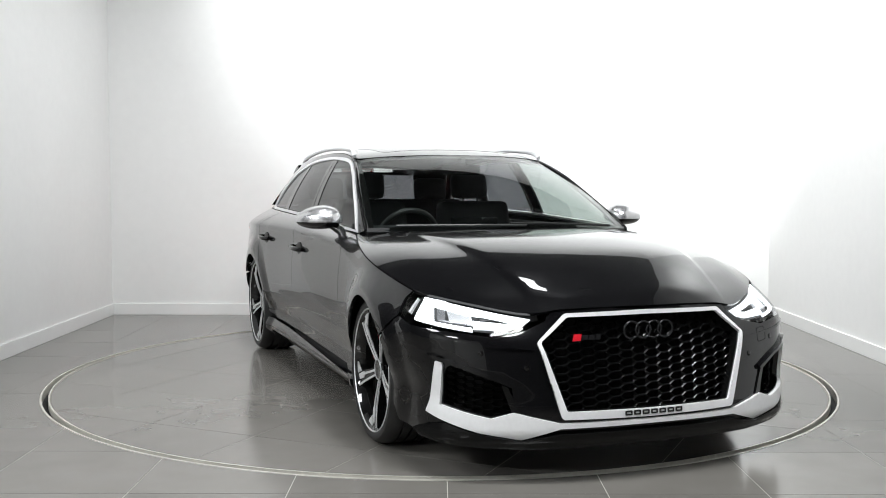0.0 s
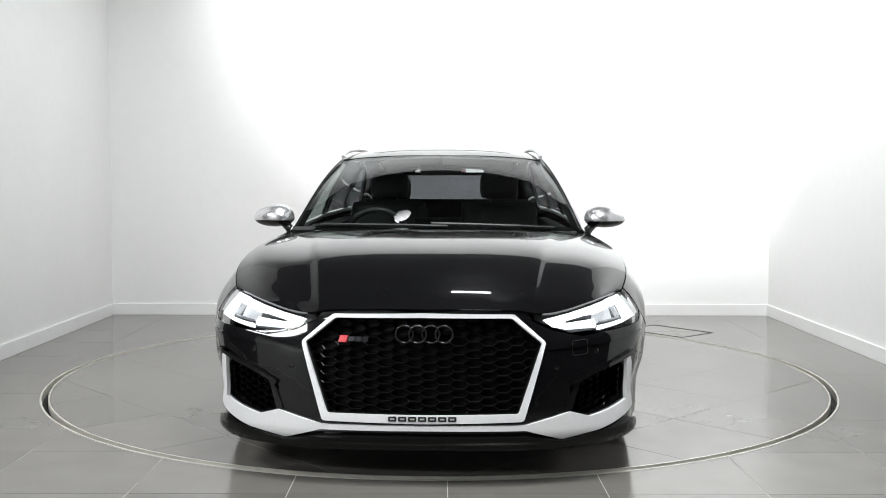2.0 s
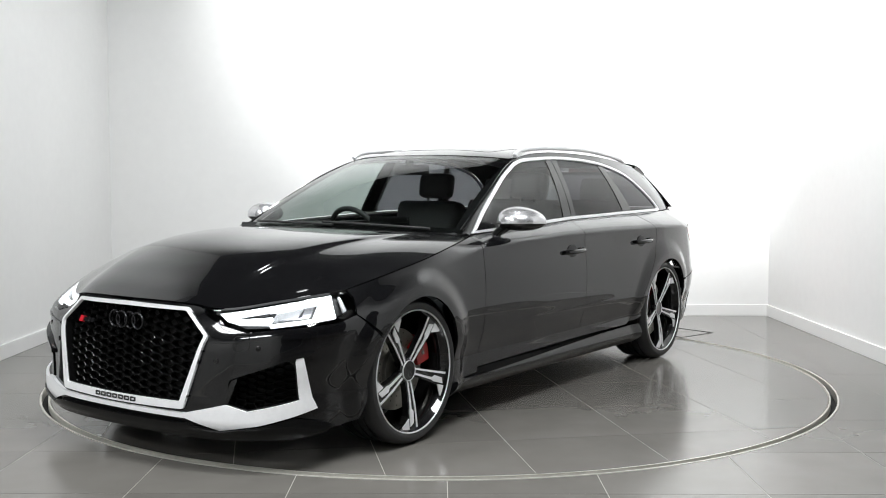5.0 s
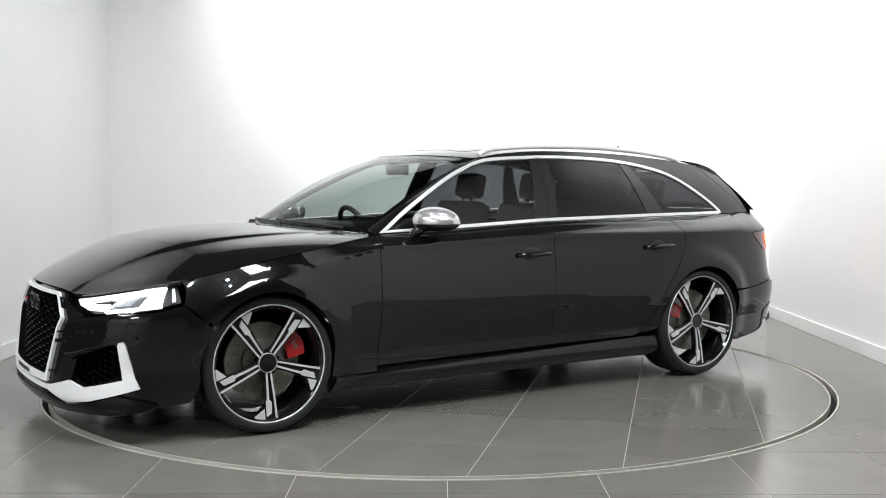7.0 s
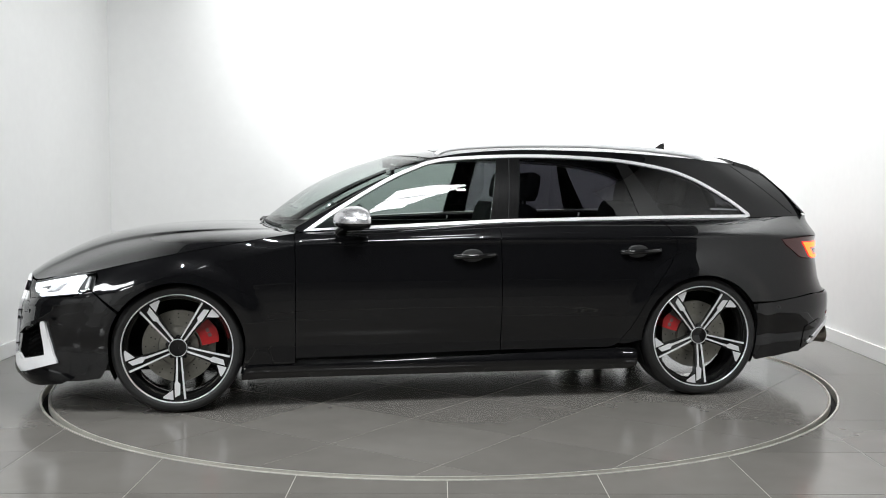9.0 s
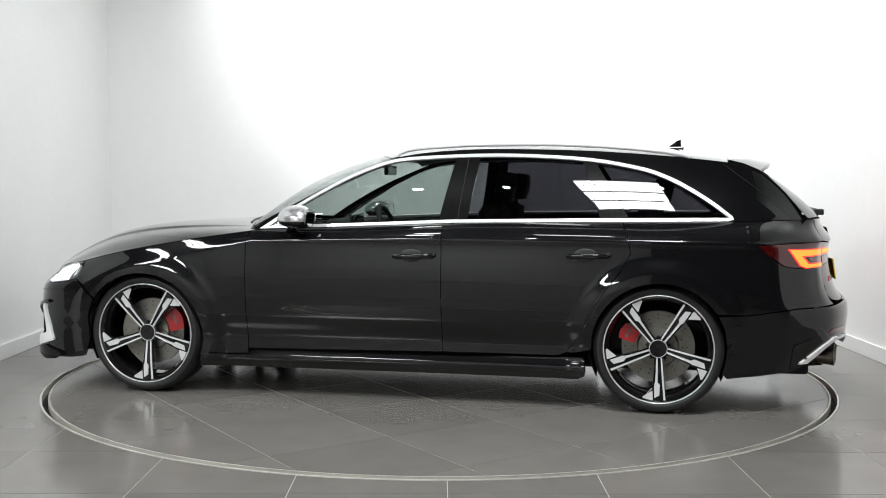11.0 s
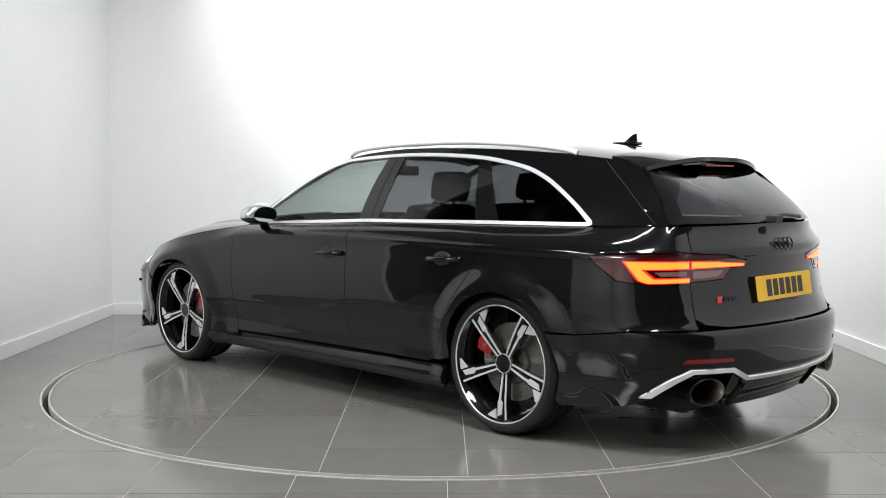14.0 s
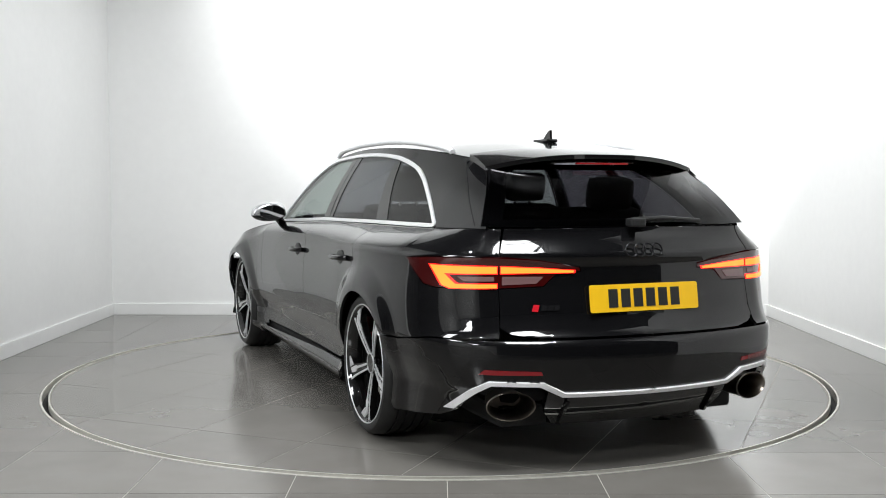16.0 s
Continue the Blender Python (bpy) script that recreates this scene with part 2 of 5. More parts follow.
# a can at every bay spot, the added fill lamps included
for eye, aim in (((1.0, -1.9, 3.95), (1.15, 2.75, 3.75)), ((-0.7, -0.2, 4.1), (-0.3, 2.75, 0.9)), ((1.7, -0.2, 4.1), (2.9, 1.7, 1.6)), ((-0.9, -0.9, 4.1), (-2.9, 0.8, 0.3))) + tuple(((x, -2.9, 4.05), (x * 0.6, -1.3, 0.0)) for x in (-1.3, -0.45, 0.45, 1.3)):
    spotlight = tagged(new("spotlight"), "small black ceiling spotlight aimed into the photo bay", "spotlight", "spotlights")
    spotlight.matrix_world = look(eye, aim)
    bm = bmesh.new()
    lathe(bm, [(0.09, 0.075), (0.1, 0.08), (0.26, 0.08), (0.28, 0.06), (0.28, 0.001)], 24, "z")
    part("can", bm, TRIM, spotlight, "", 40)
    bm = tube([spotlight.matrix_world.inverted() @ Vector((*Vector(eye)[:2], ZC)), (0, 0, 0.2)], 0.015, 8, up=Vector((1, 0, 0.2)))
    part("stem", bm, TRIM, spotlight)

# ---- the car's surfaces (x forward, y left, z up, in metres) ----
def curve(points, n=16, fold=""):
    """Smooth curve through points (Catmull-Rom), as an array. fold: ends that lie on the car's middle, where it goes on mirrored."""
    p = np.array(points, float)
    flip = np.array([1, -1, 1])[:p.shape[1]]
    first = p[1] * flip if "a" in fold else 2 * p[0] - p[1]
    last = p[-2] * flip if "b" in fold else 2 * p[-1] - p[-2]
    p = np.vstack([first, p, last])
    out = []
    for i in range(1, len(p) - 2):
        for k in range(n):
            t = k / n
            out.append(0.5 * (2 * p[i] + (p[i + 1] - p[i - 1]) * t + (2 * p[i - 1] - 5 * p[i] + 4 * p[i + 1] - p[i + 2]) * t * t + (3 * p[i] - p[i - 1] - 3 * p[i + 1] + p[i + 2]) * t ** 3))
    out.append(p[-2])
    return np.array(out)


def soft_profile(points, radius=0.02):
    z = np.arange(0.0, 1.45, 0.001)
    v = np.interp(z, [p[0] for p in points], [p[1] for p in points])
    k = int(radius / 0.001)
    pad = np.pad(v, k, mode="edge")
    for _ in range(2):
        v = np.convolve(pad, np.ones(2 * k + 1) / (2 * k + 1), "valid")
        pad = np.pad(v, k, mode="edge")
    return z, v


KP = 90
PLAN = curve([(2.435, 0), (2.425, 0.25), (2.395, 0.45), (2.335, 0.625), (2.245, 0.78), (2.1, 0.884), (1.86, 0.934), (1.51, 0.94), (1.0, 0.908), (0.3, 0.905),
              (-0.4, 0.91), (-0.9, 0.925), (-1.31, 0.938), (-1.7, 0.915), (-1.98, 0.86), (-2.15, 0.755), (-2.25, 0.6), (-2.335, 0.33), (-2.365, 0)], KP, "ab")
STEP = np.hypot(*np.diff(PLAN, axis=0).T)
SP = np.concatenate([[0], np.cumsum(STEP)])
TAN = np.gradient(PLAN, SP, axis=0)
NRM = np.stack([-TAN[:, 1], TAN[:, 0]], 1) * -1
NRM[0], NRM[-1] = (1, 0), (-1, 0)
NRM /= np.linalg.norm(NRM, axis=1)[:, None]
FRONT = slice(0, 6 * KP)
REAR = slice(13 * KP, len(SP))


def s_x(x):
    return float(np.interp(-x, -PLAN[:, 0], SP))


def s_f(y):
    return float(np.interp(y, PLAN[FRONT, 1], SP[FRONT]))


def s_r(y):
    return float(np.interp(-y, -PLAN[REAR, 1], SP[REAR]))


SIDE_P = soft_profile([(0.13, -0.05), (0.335, -0.05), (0.372, -0.040), (0.405, -0.028), (0.45, -0.015), (0.475, -0.0125), (0.52, -0.006), (0.57, -0.0015), (0.62, 0.0),
                       (0.67, -0.0005), (0.72, -0.0035), (0.77, -0.0085), (0.81, -0.0135), (0.845, -0.0165), (0.868, -0.0155), (0.884, -0.0125), (1.0, -0.0125)], 0.006)
SHOULDER = ((2.1, 0.15), (1.75, 0.12), (1.3, 0.085), (0.9, 0.062), (0.3, 0.068), (-0.4, 0.085), (-1.0, 0.098), (-1.7, 0.108), (-1.95, 0.14))   # the crease's depth under the belt
NOSE_P = soft_profile([(0.13, -0.06), (0.2, -0.012), (0.28, -0.012), (0.36, -0.02), (0.5, -0.035), (0.58, -0.05), (0.66, -0.075), (0.75, -0.13)], 0.014)
TAIL_P = soft_profile([(0.13, -0.16), (0.28, -0.05), (0.36, -0.012), (0.48, 0.0), (0.545, -0.006), (0.57, -0.05), (0.64, -0.085), (0.76, -0.11), (0.85, -0.115), (0.885, -0.09), (0.93, -0.12), (1.0, -0.17)], 0.010)

# hood: lines from its front edge to the cowl
HOOD_F = curve([(2.358, 0, 0.684), (2.348, 0.2, 0.683), (2.322, 0.36, 0.677), (2.27, 0.5, 0.662), (2.12, 0.68, 0.695), (1.935, 0.828, 0.728)], 60, "a")
HOOD_C = curve([(1.085, 0, 0.945), (1.06, 0.25, 0.944), (1.0, 0.5, 0.936), (0.94, 0.68, 0.926), (0.885, 0.795, 0.918)], 60, "a")


def along(c, a):
    u = np.linspace(0, 1, len(c))
    return np.array([np.interp(a, u, c[:, k]) for k in range(3)])


MID = curve([(0, 0), (0.06, 0.18), (0.122, 0.322), (0.2, 0.485), (0.308, 0.655), (0.45, 0.785), (0.6, 0.868), (0.8, 0.945), (1, 1)], 60)
RIMC = curve([(0, 0), (0.2, 0.27), (0.4, 0.50), (0.69, 0.775), (1, 1)], 80)


def hood(a, b):
    """a: 0 at the middle, 1 at the side's shut line; b: 0 at the front, 1 at the cowl."""
    sign, a = (-1 if a < 0 else 1), abs(a)
    f, c = along(HOOD_F, a), along(HOOD_C, a)
    mid, rim = np.interp(b, MID[:, 0], MID[:, 1]), np.interp(b, RIMC[:, 0], RIMC[:, 1])
    swell = math.sin(math.pi * b)
    p = f + (c - f) * b
    p[2] = f[2] + (c[2] - f[2]) * (mid + (rim - mid) * a ** 3.4) + 0.01 * swell * (a ** 2 - a ** 6)
    p[1] += 0.085 * math.sin(math.pi * b ** 0.9) * a ** 2.5
    crease = 0.50 + 0.15 * b
    p[2] += 0.024 * swell * (1 - a ** 6) + 0.011 * swell ** 0.7 * (1 / (1 + math.exp((a - crease) / 0.010)) - 0.5)
    p[1] *= sign
    return p


def side_glass_y(x, z):
    taper = 0.06 * max(0.0, (-x - 0.3) / 1.4) ** 2
    return 0.79 - (z - 0.93) * 0.45 - taper - 0.03 * max(0, x - 0.3) ** 2 + 0.012 * math.sin(math.pi * min(1, max(0, (z - 0.95) / 0.4)))


BELT = curve([(0.885, 0.918), (0.41, 0.937), (-0.22, 0.963), (-1.0, 0.977), (-1.66, 0.984), (-1.9, 0.99), (-2.05, 0.992)], 50)
top = [(s_f(p[1]), *p) for p in (along(HOOD_F, a) for a in np.linspace(0, 0.9, 120))]
top += [(s_x(p[0]), *p) for p in (hood(1, b) for b in np.linspace(0.0, 1, 200))]
top += [(s_x(x), x, side_glass_y(x, z) + 0.006, z) for x, z in BELT[4:] if x > -1.75]
rear_top = curve([(-1.75, side_glass_y(-1.75, 0.985) + 0.006, 0.985), (-1.95, 0.668, 0.992), (-2.05, 0.635, 0.994), (-2.11, 0.57, 0.995), (-2.155, 0.43, 0.996), (-2.185, 0.25, 0.998), (-2.195, 0, 1.0)], 40, "b")
rear_s = np.interp(np.linspace(0, 1, len(rear_top)), (0, 0.18, 0.36, 0.52, 0.68, 0.84, 1), (s_x(-1.75), s_r(0.84), s_r(0.745), s_r(0.62), s_r(0.46), s_r(0.26), s_r(0)))
top += [(float(q), *p) for q, p in zip(rear_s, rear_top)]
TOP = np.array(sorted(top))


def skin(s, z, off=0.0):
    """The lower body: s runs round its outline from the nose's middle (negative on the right side)."""
    sign, s = (-1 if s < 0 else 1), abs(s)
    s = min(s, SP[-1])
    base = np.array([np.interp(s, SP, PLAN[:, 0]), np.interp(s, SP, PLAN[:, 1])])
    n = np.array([np.interp(s, SP, NRM[:, 0]), np.interp(s, SP, NRM[:, 1])])
    wf, wr = max(0.0, n[0]) ** 1.3, max(0.0, -n[0]) ** 1.3
    d = wf * np.interp(z, *NOSE_P) + wr * np.interp(z, *TAIL_P) + (1 - wf - wr) * np.interp(z, *SIDE_P)
    for ax in (1.512, -1.314):
        q = math.hypot(base[0] - ax, z - 0.333)
        k = min(1.0, max(0.0, (q - 0.372) / 0.115))
        fade = min(1.0, max(0.0, (base[0] + 1.86) / 0.22)) if ax < 0 else 1.0
        d += 0.022 * (1 - k * k * (3 - 2 * k)) * (1 - wf - wr) * fade
    p = base + n * (d + off)
    edge = np.array([np.interp(s, TOP[:, 0], TOP[:, k]) for k in (1, 2, 3)])
    flank = 1 - wf - wr
    deep = 0.15 + (float(np.interp(-base[0], [-x for x, _ in SHOULDER], [v for _, v in SHOULDER])) - 0.15) * flank ** 2
    start = edge[2] - deep
    if z > start:
        t = min(1.15, (z - start) / deep)
        w = t ** (2 - 0.4 * flank)
        p = p + (edge[:2] + n * off - p) * w
    return np.array([p[0], p[1] * sign, z])


def top_z(s):
    return float(np.interp(abs(s), TOP[:, 0], TOP[:, 3]))


ROOF_E = curve([(0.93, 0.766, 0.93), (0.72, 0.728, 1.045), (0.48, 0.684, 1.17), (0.28, 0.638, 1.265), (0.12, 0.606, 1.32), (-0.08, 0.585, 1.35), (-0.4, 0.572, 1.366), (-0.9, 0.565, 1.356), (-1.3, 0.553, 1.33), (-1.6, 0.53, 1.3), (-1.9, 0.50, 1.262), (-2.2, 0.47, 1.22)], 50)
ROOF_C = curve([(0.325, 1.341), (0.14, 1.374), (-0.06, 1.394), (-0.25, 1.405), (-0.75, 1.41), (-1.31, 1.388), (-1.72, 1.338), (-1.95, 1.303)], 50)
SCREEN_T = curve([(0.325, 0, 1.341), (0.29, 0.25, 1.338), (0.2, 0.49, 1.325), (0.145, 0.592, 1.31)], 50, "a")
SCREEN_B = curve([(1.09, 0, 0.945), (1.065, 0.3, 0.943), (1.0, 0.565, 0.937), (0.92, 0.758, 0.928)], 50, "a")


def roof_edge(x):
    return [float(np.interp(-x, -ROOF_E[:, 0], ROOF_E[:, k])) for k in (1, 2)]


def cabin_side(x, z, off=0.0):
    """The side of the cabin above the belt line."""
    ye, ze = roof_edge(x)
    zb = float(np.interp(-x, -BELT[:, 0], BELT[:, 1]))
    yb = side_glass_y(x, zb)
    t = (z - zb) / max(0.02, ze - zb)
    y = yb + (ye - yb) * t + 0.02 * math.sin(math.pi * min(1, max(0, t))) * min(1, (ze - zb) / 0.3) - 0.2 * max(0.0, -x - 1.62) ** 2
    return np.array([x, y + off, z])


def roof(x, y):
    ye, ze = roof_edge(x)
    zc = float(np.interp(-x, -ROOF_C[:, 0], ROOF_C[:, 1]))
    return np.array([x, y, ze + (zc - ze) * (1 - abs(y / ye) ** 2.6)])


def windscreen(a, b):
    sign, a = (-1 if a < 0 else 1), abs(a)
    lo, hi = along(SCREEN_B, a), along(SCREEN_T, a)
    p = lo + (hi - lo) * b
    bow = (0.022 + 0.028 * (1 - a * a)) * math.sin(math.pi * b)
    p[2] += bow
    p[0] += bow * 0.5
    p[1] *= sign
    return p


def rear_glass(y, z):
    t = (1.27 - z) / 0.27
    y = float(y)
    return np.array([-1.865 - 0.335 * t - 0.02 * math.sin(math.pi * min(1, max(0, t))) + (0.09 + 0.02 * t) * abs(y / 0.6) ** 2.2, y, z])


# ---- panels ----
def resample(loop, h):
    out = []
    for a, b in zip(loop, loop[1:] + loop[:1]):
        n = max(1, int(math.ceil(math.dist(a, b) / h)))
        out += [(a[0] + (b[0] - a[0]) * k / n, a[1] + (b[1] - a[1]) * k / n) for k in range(n)]
    return out


def in_loops(px, py, loops):
    inside = np.zeros(len(px), bool)
    for loop in loops:
        q = np.array(loop)
        for (x1, y1), (x2, y2) in zip(q, np.roll(q, -1, 0)):
            if y1 != y2:
                c = ((y1 > py) != (y2 > py)) & (px < (x2 - x1) * (py - y1) / (y2 - y1) + x1)
                inside ^= c
    return inside


def near_loops(px, py, loops, d):
    near = np.zeros(len(px), bool)
    for loop in loops:
        q = np.array(loop)
        for (x1, y1), (x2, y2) in zip(q, np.roll(q, -1, 0)):
            l2 = (x2 - x1) ** 2 + (y2 - y1) ** 2 + 1e-12
            t = np.clip(((px - x1) * (x2 - x1) + (py - y1) * (y2 - y1)) / l2, 0, 1)
            near |= np.hypot(px - x1 - t * (x2 - x1), py - y1 - t * (y2 - y1)) < d
    return near


from mathutils.geometry import delaunay_2d_cdt


def panel(name, loops, place, mat, parent, h=0.03, depth=0.014, side=1, label="", flip=False, both=False, lift=0.0):
    """A sheet of the surface place(u, v) within outlines (the first outside, the others holes), with true normals and turned-in edges."""
    loops = [resample(list(l), h) for l in loops]
    flat = [p for l in loops for p in l]
    lo, hi = np.min(flat, 0), np.max(flat, 0)
    gx, gy = np.meshgrid(np.arange(lo[0] + h / 2, hi[0], h), np.arange(lo[1] + h / 2, hi[1], h * 0.87))
    gx = gx + (np.arange(gx.shape[0]) % 2)[:, None] * h / 2
    px, py = gx.ravel(), gy.ravel()
    keep = in_loops(px, py, loops) & ~near_loops(px, py, loops, h * 0.45)
    pts = flat + list(zip(px[keep], py[keep]))
    edges, k = [], 0
    for l in loops:
        edges += [(k + i, k + (i + 1) % len(l)) for i in range(len(l))]
        k += len(l)
    v2, _, tri, *_ = delaunay_2d_cdt([Vector(p) for p in pts], edges, [], 0, 1e-6)
    v2 = np.array([tuple(v) for v in v2])
    tri = np.array([tuple(t) for t in tri if len(t) == 3])
    mid = v2[tri].mean(1)
    tri = tri[in_loops(mid[:, 0], mid[:, 1], loops)]
    e = 0.006
    P = np.array([place(u, v) for u, v in v2])
    U = np.array([place(u + e, v) for u, v in v2]) - np.array([place(u - e, v) for u, v in v2])
    V = np.array([place(u, v + e) for u, v in v2]) - np.array([place(u, v - e) for u, v in v2])
    N = np.cross(U, V)
    N /= np.linalg.norm(N, axis=1)[:, None] + 1e-12
    if flip:
        N = -N
    P = P + N * lift
    fa = np.cross(P[tri[:, 1]] - P[tri[:, 0]], P[tri[:, 2]] - P[tri[:, 0]])
    bad = (fa * N[tri[:, 0]]).sum(1) < 0
    tri[bad] = tri[bad][:, ::-1]
    count = {}
    for t in tri:
        for a, b in ((t[0], t[1]), (t[1], t[2]), (t[2], t[0])):
            count[(a, b)] = 1
    rim = [(a, b) for a, b in count if (b, a) not in count]
    verts, norms, faces = [tuple(p) for p in P], [tuple(n) for n in N], [tuple(int(i) for i in t) for t in tri]
    if depth:
        cache = {}

        def rim_vert(i, out):
            if i not in cache:
                cache[i] = len(verts)
                verts.extend([tuple(P[i] - N[i] * 0.0004), tuple(P[i] - N[i] * depth)])
                norms.extend([tuple(out), tuple(out)])
            return cache[i]
        for a, b in rim:
            d = P[b] - P[a]
            out = np.cross(d, N[a])
            out /= np.linalg.norm(out) + 1e-12
            ia, ib = rim_vert(a, out), rim_vert(b, out)
            faces.append((ib, ia, ia + 1, ib + 1))
    if side < 0 or both:
        mv = [(x, -y, z) for x, y, z in verts]
        mn = [(x, -y, z) for x, y, z in norms]
        if both:
            k = len(verts)
            faces = faces + [tuple(i + k for i in f[::-1]) for f in faces]
            verts, norms = verts + mv, norms + mn
        else:
            verts, norms, faces = mv, mn, [f[::-1] for f in faces]
    return mesh_object(name, verts, faces, mat, parent, label, normals=norms)


def arc(cx, cz, r, a0, a1, n=24):
    return [(cx + r * math.cos(radians(a0 + (a1 - a0) * k / n)), cz + r * math.sin(radians(a0 + (a1 - a0) * k / n))) for k in range(n + 1)]


def side_map(x, z):
    return skin(s_x(x), z)


def round_loop(pts, r=0.01, n=4):
    """Rounds an outline's corners."""
    out = []
    m = len(pts)
    for i in range(m):
        p, a, b = Vector(pts[i]), Vector(pts[i - 1]), Vector(pts[(i + 1) % m])
        u, v = (a - p), (b - p)
        d = min(r, u.length * 0.45, v.length * 0.45)
        s, e = p + u.normalized() * d, p + v.normalized() * d
        for k in range(n + 1):
            t = k / n
            out.append(tuple((1 - t) ** 2 * s + 2 * t * (1 - t) * p + t * t * e))
    return out


car = tagged(new("estate_car"), "glossy black five-door estate car with silver trim on a turntable", "car")
FX, RX, WZ, AR = 1.512, -1.314, 0.333, 0.343
G = 0.0022
TOPM = lambda s: top_z(s) - 0.003


def top_run(s0, s1, n=24, drop=0.003):
    return [(s0 + (s1 - s0) * k / n, top_z(s0 + (s1 - s0) * k / n) - drop) for k in range(n + 1)]


def xs(pts):
    return [(s_x(x), z) for x, z in pts]


# lower body panels, in (s, z)
lamp_low = [(s_f(0.432), 0.640), (s_f(0.52), 0.602), (s_f(0.645), 0.577), (s_f(0.76), 0.592), (s_x(2.03), 0.61), (s_x(1.925), 0.64), (s_x(1.9), 0.70)]
S_LAMP = s_x(1.905)
for side in (1, -1):
    fender = xs([(0.917, 0.235)]) + top_run(s_x(0.917), S_LAMP, 20)[0:] + [(s_x(1.897), 0.70), (s_x(1.92), 0.635)] + xs(arc(FX, WZ, AR, 36, 199, 36))
    panel("fender", [fender], skin, PAINT, car, h=0.016, side=side)
    fdoor = xs([(0.913, 0.262)]) + top_run(s_x(0.913), s_x(-0.178), 24) + xs([(-0.182, 0.278)])
    front_door = panel("front_door", [fdoor], skin, PAINT, car, h=0.016, side=side)
    rear_edge = [(-1.125, 0.976), (-1.15, 0.9), (-1.165, 0.82), (-1.11, 0.72), (-1.02, 0.6), (-0.945, 0.47), (-0.9, 0.38), (-0.84, 0.3)]
    rdoor = xs([(-0.186, 0.278)]) + top_run(s_x(-0.182), s_x(-1.118), 24) + xs(rear_edge[1:]) + xs([(-0.8, 0.282)])
    rear_door = panel("rear_door", [rdoor], skin, PAINT, car, h=0.016, side=side)
    quarter = xs([(x - 0.004, z) for x, z in rear_edge[::-1]]) + top_run(s_x(-1.13), s_r(0.655), 30)[1:]
    quarter += [(s_r(0.655), 0.885), (s_r(0.70), 0.884), (s_x(-1.98), 0.88), (s_x(-1.8), 0.868), (s_x(-1.83), 0.835), (s_x(-1.93), 0.762), (s_x(-2.0), 0.752), (s_r(0.655), 0.752), (s_r(0.648), 0.56)]
    quarter += xs([(-2.0, 0.555), (-1.75, 0.52)]) + xs(arc(RX, WZ, AR, 146, -2, 34)) + xs([(-0.885, 0.3)])
    panel("quarter_panel", [quarter], skin, PAINT, car, h=0.016, side=side)
    # sill skirt with a shelf that stands proud
    sill = xs([(1.19, 0.155), (1.17, 0.23), (0.95, 0.225), (-0.8, 0.272), (-0.925, 0.276), (-0.94, 0.262), (-0.94, 0.18), (-0.9, 0.155)])
    panel("sill_skirt", [sill[::-1]], lambda s, z: skin(s, z, 0.008 + 0.018 * max(0, min(1, (0.262 - z) / 0.03)) - 0.05 * max(0, (0.2 - z) / 0.05)), PAINT, car, h=0.02, depth=0.03, side=side)
    # door handles
    for door, hx, hz in ((front_door, -0.03, 0.792), (rear_door, -0.95, 0.808)):
        bm = bmesh.new()
        y0 = skin(s_x(hx), hz)[1]
        bmesh.ops.create_uvsphere(bm, u_segments=24, v_segments=12, radius=1.0, matrix=Matrix.Diagonal((0.062, 0.006, 0.037, 1)))
        bmesh.ops.transform(bm, matrix=Matrix.Translation((hx + 0.01, y0 + 0.001, hz)), verts=bm.verts)
        recess = part("handle_cup", bm, TRIM, door, "", 60)
        bm = tube([(hx + 0.1, y0 + 0.006, hz - 0.003), (hx + 0.085, y0 + 0.026, hz - 0.002), (hx + 0.03, y0 + 0.036, hz), (hx - 0.04, y0 + 0.036, hz + 0.002), (hx - 0.095, y0 + 0.026, hz + 0.004), (hx - 0.11, y0 + 0.006, hz + 0.005)], 0.015, 10, 0.9)
        bar = part("door_handle", bm, GLOSS, door, "gloss black pull handle", 60)
        if side < 0:
            for ob in (recess, bar):
                for v in ob.data.vertices:
                    v.co.y *= -1
                ob.data.flip_normals()

# hood, in (a, b)
hood_loop = [(a * 0.997, 0.004) for a in np.linspace(-1, 1, 41)] + [(a * 0.997, 0.996) for a in np.linspace(1, -1, 41)]
panel("bonnet", [hood_loop], lambda a, b: hood(max(-1.0, min(1.0, a)), max(0.0, min(1.0, b))), PAINT, car, h=0.016, depth=0.012)
cowl = [(a, 0.0) for a in np.linspace(-0.97, 0.97, 21)] + [(a, 1.0) for a in np.linspace(0.97, -0.97, 21)]
panel("cowl", [cowl], lambda a, b: along(HOOD_C, abs(a)) * np.array([1, 1 if a > 0 else -1, 1]) + np.array([0.012 - 0.06 * b, 0, -0.02 + 0.01 * b]), TRIM, car, h=0.05, depth=0)

# front bumper: half outline, mirrored into one piece
grille_out = [(0.0, 0.672), (0.355, 0.668), (0.487, 0.56), (0.392, 0.258), (0.0, 0.252)]
grille_in = [(0.0, 0.656), (0.348, 0.653), (0.472, 0.559), (0.373, 0.288), (0.0, 0.285)]
fog = [(0.585, 0.385), (0.806, 0.468), (0.822, 0.44), (0.83, 0.31), (0.66, 0.268), (0.578, 0.288)]
bumper = [(0.0, 0.673)] + [(s_f(y), z + 0.001) for y, z in grille_out[1:]] + [(0, 0.251), (0, 0.17)]
